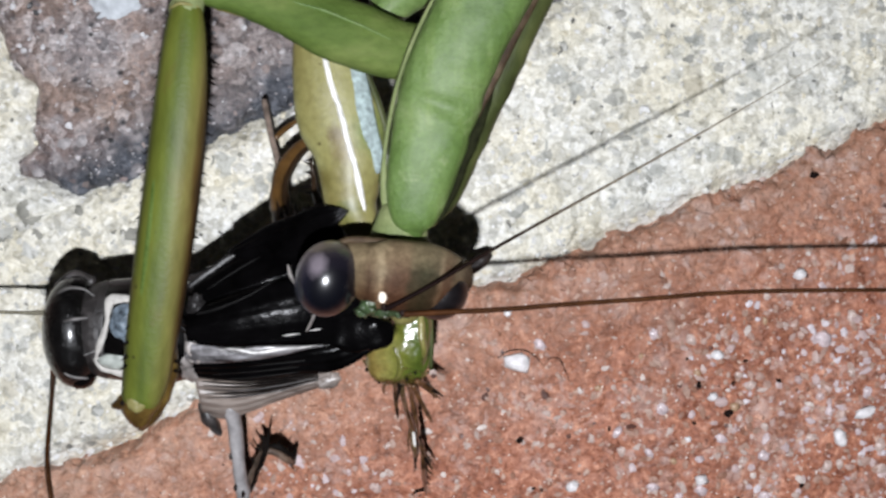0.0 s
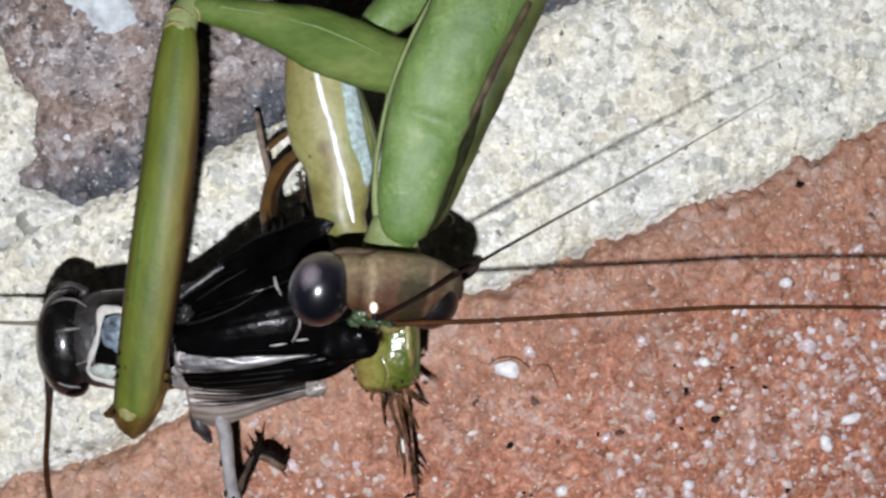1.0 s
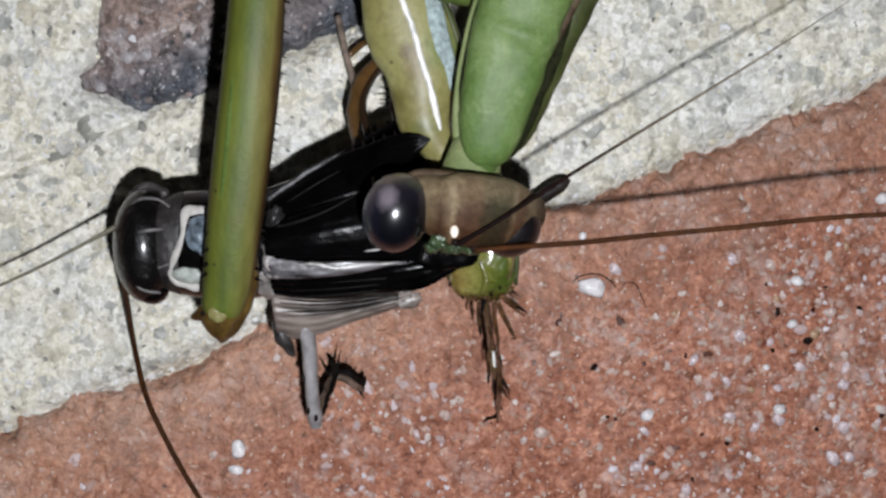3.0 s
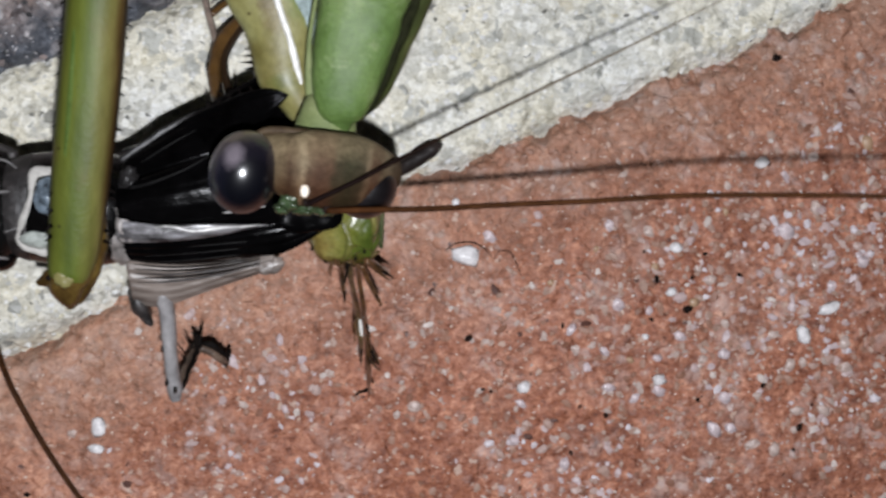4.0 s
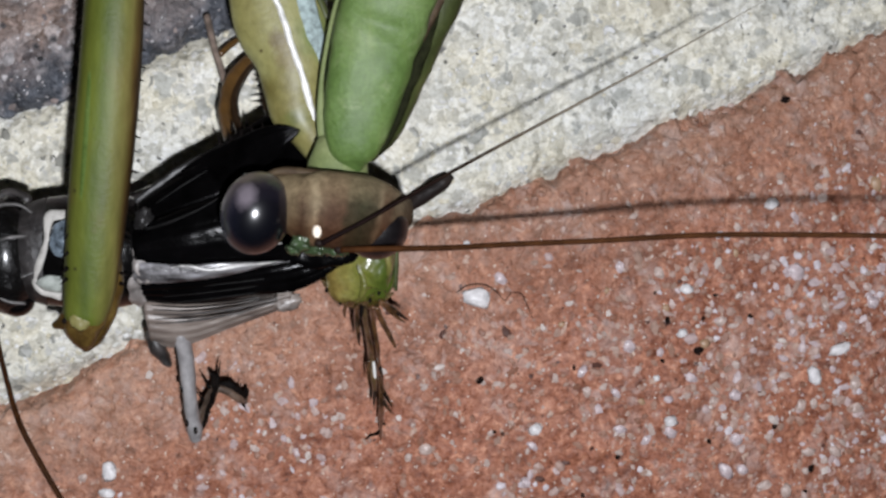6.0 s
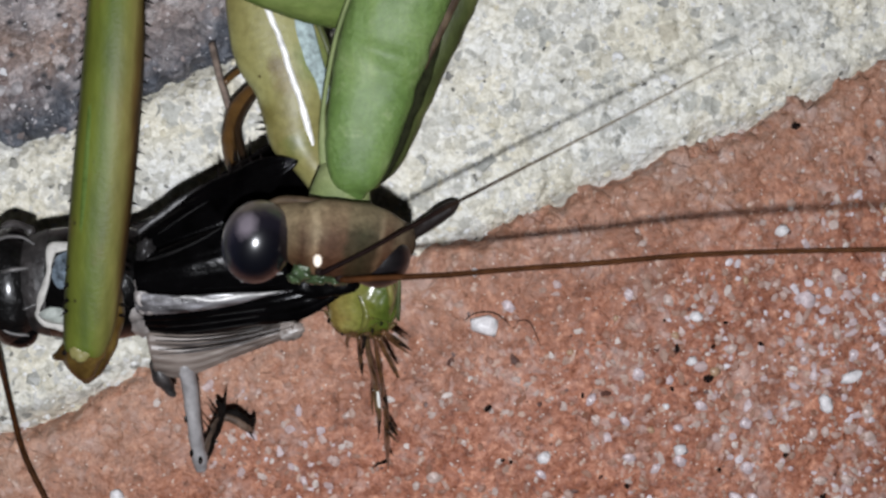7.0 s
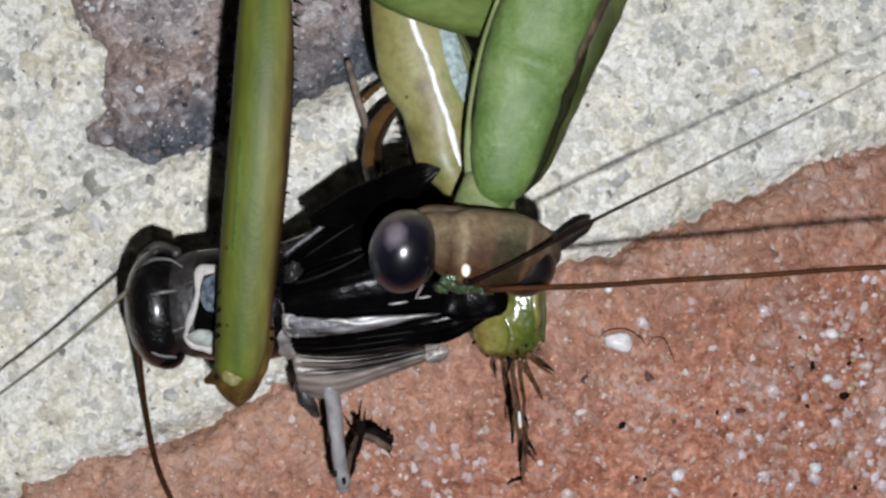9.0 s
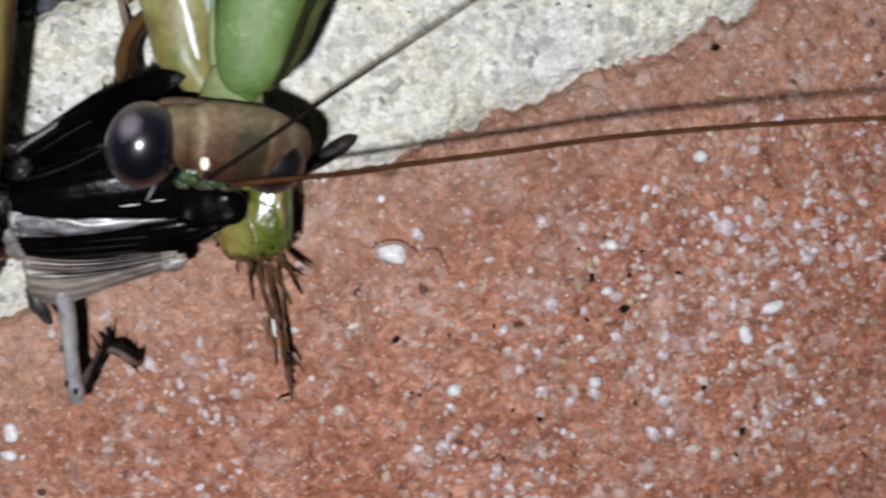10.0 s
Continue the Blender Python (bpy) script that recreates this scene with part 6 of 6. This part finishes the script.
    part("dark_strip", loft([(-10.9, 7.03, 7.0, 0.18, 0.3), (-11.23, 8.65, 5.6, 0.18, 0.3), (-10.76, 9.89, 4.6, 0.17, 0.25), (-10.1, 10.6, 3.8, 0.12, 0.2)], 6, 12), SPINE, brown, "dark inner edge of the leg")
    part("shin", wire([(-11.48, 9.1, 4.2, 0.17), (-11.81, 10.19, 3.2, 0.16), (-12.06, 10.99, 2.6, 0.15), (-12.45, 12.66, 1.6, 0.16)], 6, 10), TANSHIN, brown, "thin pale shin")
    part("shin", wire([(-11.87, 10.86, 2.6, 0.14), (-11.42, 11.32, 2.2, 0.15), (-10.82, 11.76, 1.8, 0.11)], 6, 10), BROWN, brown)
    rng = random.Random(8)
    fringe = part("fringe", loft([(-9.65, 7.9, 6.4, 0.22, 0.2), (-9.8, 8.42, 6.2, 0.16, 0.2), (-9.92, 8.95, 6.1, 0.13, 0.18), (-9.98, 9.5, 6.0, 0.10, 0.15), (-10.08, 9.85, 5.9, 0.05, 0.1)], 6, 12, wobble=0.08), SPINE, brown, "dark spiny edge")
    for k in range(8):
        f = k / 7
        x, y, z = -9.78 - 0.24 * f, 8.2 + 1.65 * f, 6.2 - 0.3 * f
        long = rng.uniform(0.28, 0.68)
        spine(fringe, (x, y, z), (x - long, y + rng.uniform(-0.1, 0.22), z - 0.1), rng.uniform(0.07, 0.11))
    for k in range(5):
        x, y = -11.2 + 0.55 * k + rng.uniform(-0.1, 0.1), 7.25 + 0.12 * k + rng.uniform(-0.1, 0.15)
        spine(fringe, (x, y, 7.6), (x + rng.uniform(-0.15, 0.15), y + rng.uniform(0.35, 0.6), 7.4), 0.11)
    global fore_leg
    fore_leg = part("fore_leg", loft([(-6.6, 2.6, 6.4, 0.26, 0.26), (-5.2, 3.25, 4.6, 0.27, 0.26), (-3.8, 3.97, 3.4, 0.29, 0.26), (-2.87, 4.6, 3.0, 0.33, 0.26), (-2.1, 5.12, 2.9, 0.35, 0.24), (-1.75, 5.36, 2.85, 0.26, 0.2), (-1.56, 5.48, 2.8, 0.12, 0.1)], 8, 18, wobble=0.06), DUSKY, cricket, "smooth dark cricket leg poking out past the mantis's head")
    for rows in ([(-9.65, 3.9, 13.2, 0.04), (-9.65, 3.4, 13.2, 0.06), (-9.95, 2.75, 12.9, 0.04)], [(-10.75, 5.5, 12.6, 0.05), (-10.65, 5.1, 12.7, 0.07), (-10.45, 4.7, 12.7, 0.04)]):
        part("palp", wire(rows, 6, 8), MEMBRANE, cricket, "tiny pale mouthpart")


def cricket_antennae():
    low = part("antenna", wire([(-20.9, 0.72, 10.0, 0.15), (-21.8, -0.95, 5.4, 0.12), (-22.5, -2.85, 2.2, 0.12), (-22.8, -4.8, 1.1, 0.13), (-22.7, -6.4, 0.8, 0.13), (-22.2, -9.2, 0.7, 0.125), (-21.3, -12.5, 0.5, 0.11), (-19.8, -16.2, 0.4, 0.06)], 8, 8), ANT, cricket, "long dark brown antenna trailing over the brick", pivot=(-20.9, 0.72, 10.0))
    left = part("antenna", wire([(-21.1, 3.2, 10.2, 0.12), (-22.5, 3.2, 10.2, 0.08), (-25.8, 3.3, 9.8, 0.065), (-31.0, 3.8, 9.0, 0.05), (-38.0, 4.8, 7.6, 0.03)], 8, 8), OLIVE_THREAD, cricket, "thin olive-grey antenna", pivot=(-21.1, 3.2, 10.2))
    return low, left


cricket_body()
cricket_wings()
cricket_legs()
cricket_low, cricket_left = cricket_antennae()

mortar_smear()
lay_courses()


# ---------------------------------------------------------------- what moves
def swing(ob, rows):
    """Keys an antenna's turn about its root: rows of seconds, degrees in the plane of the ground, degrees of lift, and a shift in mm."""
    base = ob.location / MM
    walk(ob, [(t, pose((base.x + dx) * MM, (base.y + dy) * MM, (base.z + dz) * MM, 0, lift, turn)) for t, turn, lift, dx, dy, dz in rows])


# seconds, shift of the mantis's fore body in mm
SWAY = ((0.0, 0.0, 0.0), (0.5, -0.05, 0.04), (1.0, 0.32, 0.1), (1.5, 0.41, -0.19), (2.0, 0.0, -0.66), (2.2, -0.3, -0.85), (3.3, -1.0, -1.3), (3.5, -1.05, -1.37), (4.0, -1.1, -1.31), (4.5, -0.8, -1.05), (5.0, -1.03, -1.03), (5.2, -1.08, -1.08), (6.5, -1.36, -1.32), (7.0, -1.17, -1.15), (7.5, -1.29, -1.05), (8.0, -1.4, -0.9), (8.5, -1.42, -0.6), (9.0, -1.45, -0.55), (9.5, -1.42, -0.8), (10.0, -0.75, -0.68))


def with_sway(turns, lifts=((0.0, 0), (10.0, 0))):
    """Rows for swing(): turns and lifts of (seconds, degrees), carried along with the fore body."""
    times = sorted({t for t, *_ in SWAY} | {t for t, _ in turns})
    tt, aa = zip(*turns)
    lt, la = zip(*lifts)
    st, sx, sy = zip(*SWAY)
    return [(t, float(np.interp(t, tt, aa)), float(np.interp(t, lt, la)), float(np.interp(t, st, sx)), float(np.interp(t, st, sy)), 0) for t in times]


def motions():
    swing(pronotum_part, [(t, 0, 0, 0.86 * dx, dy, 0) for t, dx, dy in SWAY])
    for limb in (outer_coxa, shaded_coxa):
        swing(limb, [(t, 0, 0, 0.9 * dx, 0.9 * dy, 0) for t, dx, dy in SWAY])
    for limb in (outer_femur, outer_tibia):
        swing(limb, [(t, 0.6 - 2.0 * dx, 0, 0, 0, 0) for t, dx, dy in SWAY])
    swing(inner_femur, [(t, float(np.interp(t, [a[0] for a in SWAY], [-2.6 * a[1] for a in SWAY])), 0, dx, dy, 0) for t, dx, dy in ((0.0, 0, 0), (1.0, 0.1, 0.05), (2.0, -0.3, -0.25), (3.5, -0.5, -0.6), (4.5, -0.3, -0.35), (5.0, -0.4, -0.3), (6.5, -0.5, -0.2), (7.5, -0.6, 0.05), (9.0, -0.6, 0.05), (10.0, -0.5, 0))])
    swing(mantis_head_part, with_sway([(0.0, 0), (10.0, 0)]))
    swing(antenna_up, with_sway([(0.0, 2.2), (0.1, 2.4), (0.2, 0.2), (0.3, -5.8), (0.4, -9.6), (0.5, -8), (0.6, -5.2), (0.9, 1.8), (1.2, 2.9), (1.5, 4.6), (1.8, 5.3), (2.0, 5), (2.2, 5), (3.3, 5), (3.5, 4.1), (3.8, -3.6), (4.0, -0.4), (4.2, 1.2), (4.4, -2), (4.6, -6), (5.0, 1.5), (5.2, 1.5),
                                 (6.3, 1.8), (6.5, 2.2), (6.7, 4.2), (7.0, 0.6), (7.3, -6.7), (7.5, -1.5), (7.6, -4), (7.8, -5), (8.0, -10.5), (8.2, -2.5), (8.4, -0.5), (8.6, -4.5), (8.8, -4), (9.0, -0.5), (9.2, 2.7), (9.5, 4), (9.8, 7), (10.0, 7.3)]))
    swing(antenna_low, with_sway([(0.0, -0.6), (0.1, -0.5), (0.2, -0.9), (0.3, -4.4), (0.4, -6.5), (0.5, -7.5), (0.6, -4.6), (0.9, -1.4), (1.2, -1.2), (1.5, 1.2), (1.8, 6), (2.0, 6.2), (2.2, 5.5), (3.3, 2.3), (3.5, 2), (3.8, -6), (4.0, -1), (4.2, 0.8), (4.4, -3), (4.6, -5.8), (5.0, -1.6), (5.2, -1.5),
                                  (6.3, -1.4), (6.5, -1.2), (6.7, 1.3), (7.0, 0.6), (7.3, -3.8), (7.5, 0), (7.6, -1.9), (7.8, -3.8), (8.0, -7.3), (8.2, -0.8), (8.4, -1.6), (8.6, -5), (8.8, -4.2), (9.0, 0), (9.2, -0.8), (9.5, -3.2), (9.7, 0.3), (10.0, 3)],
                                 ((0.0, 12.5), (1.5, 8), (2.2, 0), (3.5, -18), (5.0, -22), (7.0, -19), (8.0, -8), (8.5, -5), (9.0, -10), (10.0, -14))))
    swing(wing_lobe, [(t, 0, 0, dx, dy, 0) for t, dx, dy in ((0.0, 0, 0), (1.0, 0.05, 0), (2.0, -0.1, -0.4), (3.5, -0.3, -0.7), (5.0, -0.36, -0.6), (7.0, -0.45, -0.68), (7.5, -0.5, -0.5), (8.5, -0.68, -0.05), (9.0, -0.7, -0.08), (10.0, -0.4, -0.4))])
    swing(fore_leg, [(t, 0, 0, dx, 0, 0) for t, dx in ((0.0, -0.1), (8.5, -0.12), (9.5, -0.42), (10.0, -0.5))])
    swing(cricket_low, [(t, a, 0, 0, 0, 0) for t, a in ((0.0, 0), (0.5, 1), (1.0, 0.5), (1.5, 1), (2.0, 18), (3.5, 19), (4.0, 20), (4.5, 20), (5.0, 19), (6.5, 18), (7.5, 15), (9.0, 15), (9.5, 20), (10.0, 21))])
    swing(cricket_left, [(t, a, 0, 0, 0, 0) for t, a in ((0.0, 0), (1.5, 0), (2.0, 5), (2.2, 8), (3.3, 40), (3.5, 44), (7.5, 44), (8.5, 41), (10.0, 40))])
    base = cricket.location / MM
    walk(cricket, [(t, pose((base.x + dx) * MM, (base.y + dy) * MM, base.z * MM, 0, 0, turn)) for t, dx, dy, turn in ((0.0, 0, 0, 0), (1.0, -0.08, 0, 0), (2.0, -0.13, -0.1, 0), (3.5, 0, -0.16, -1), (5.0, 0.03, -0.12, 0), (6.5, 0.1, -0.07, 1), (8.0, 0.1, -0.1, 1.3), (9.5, 0.1, -0.08, 0.8), (10.0, 0.0, -0.08, -1.5))])


motions()
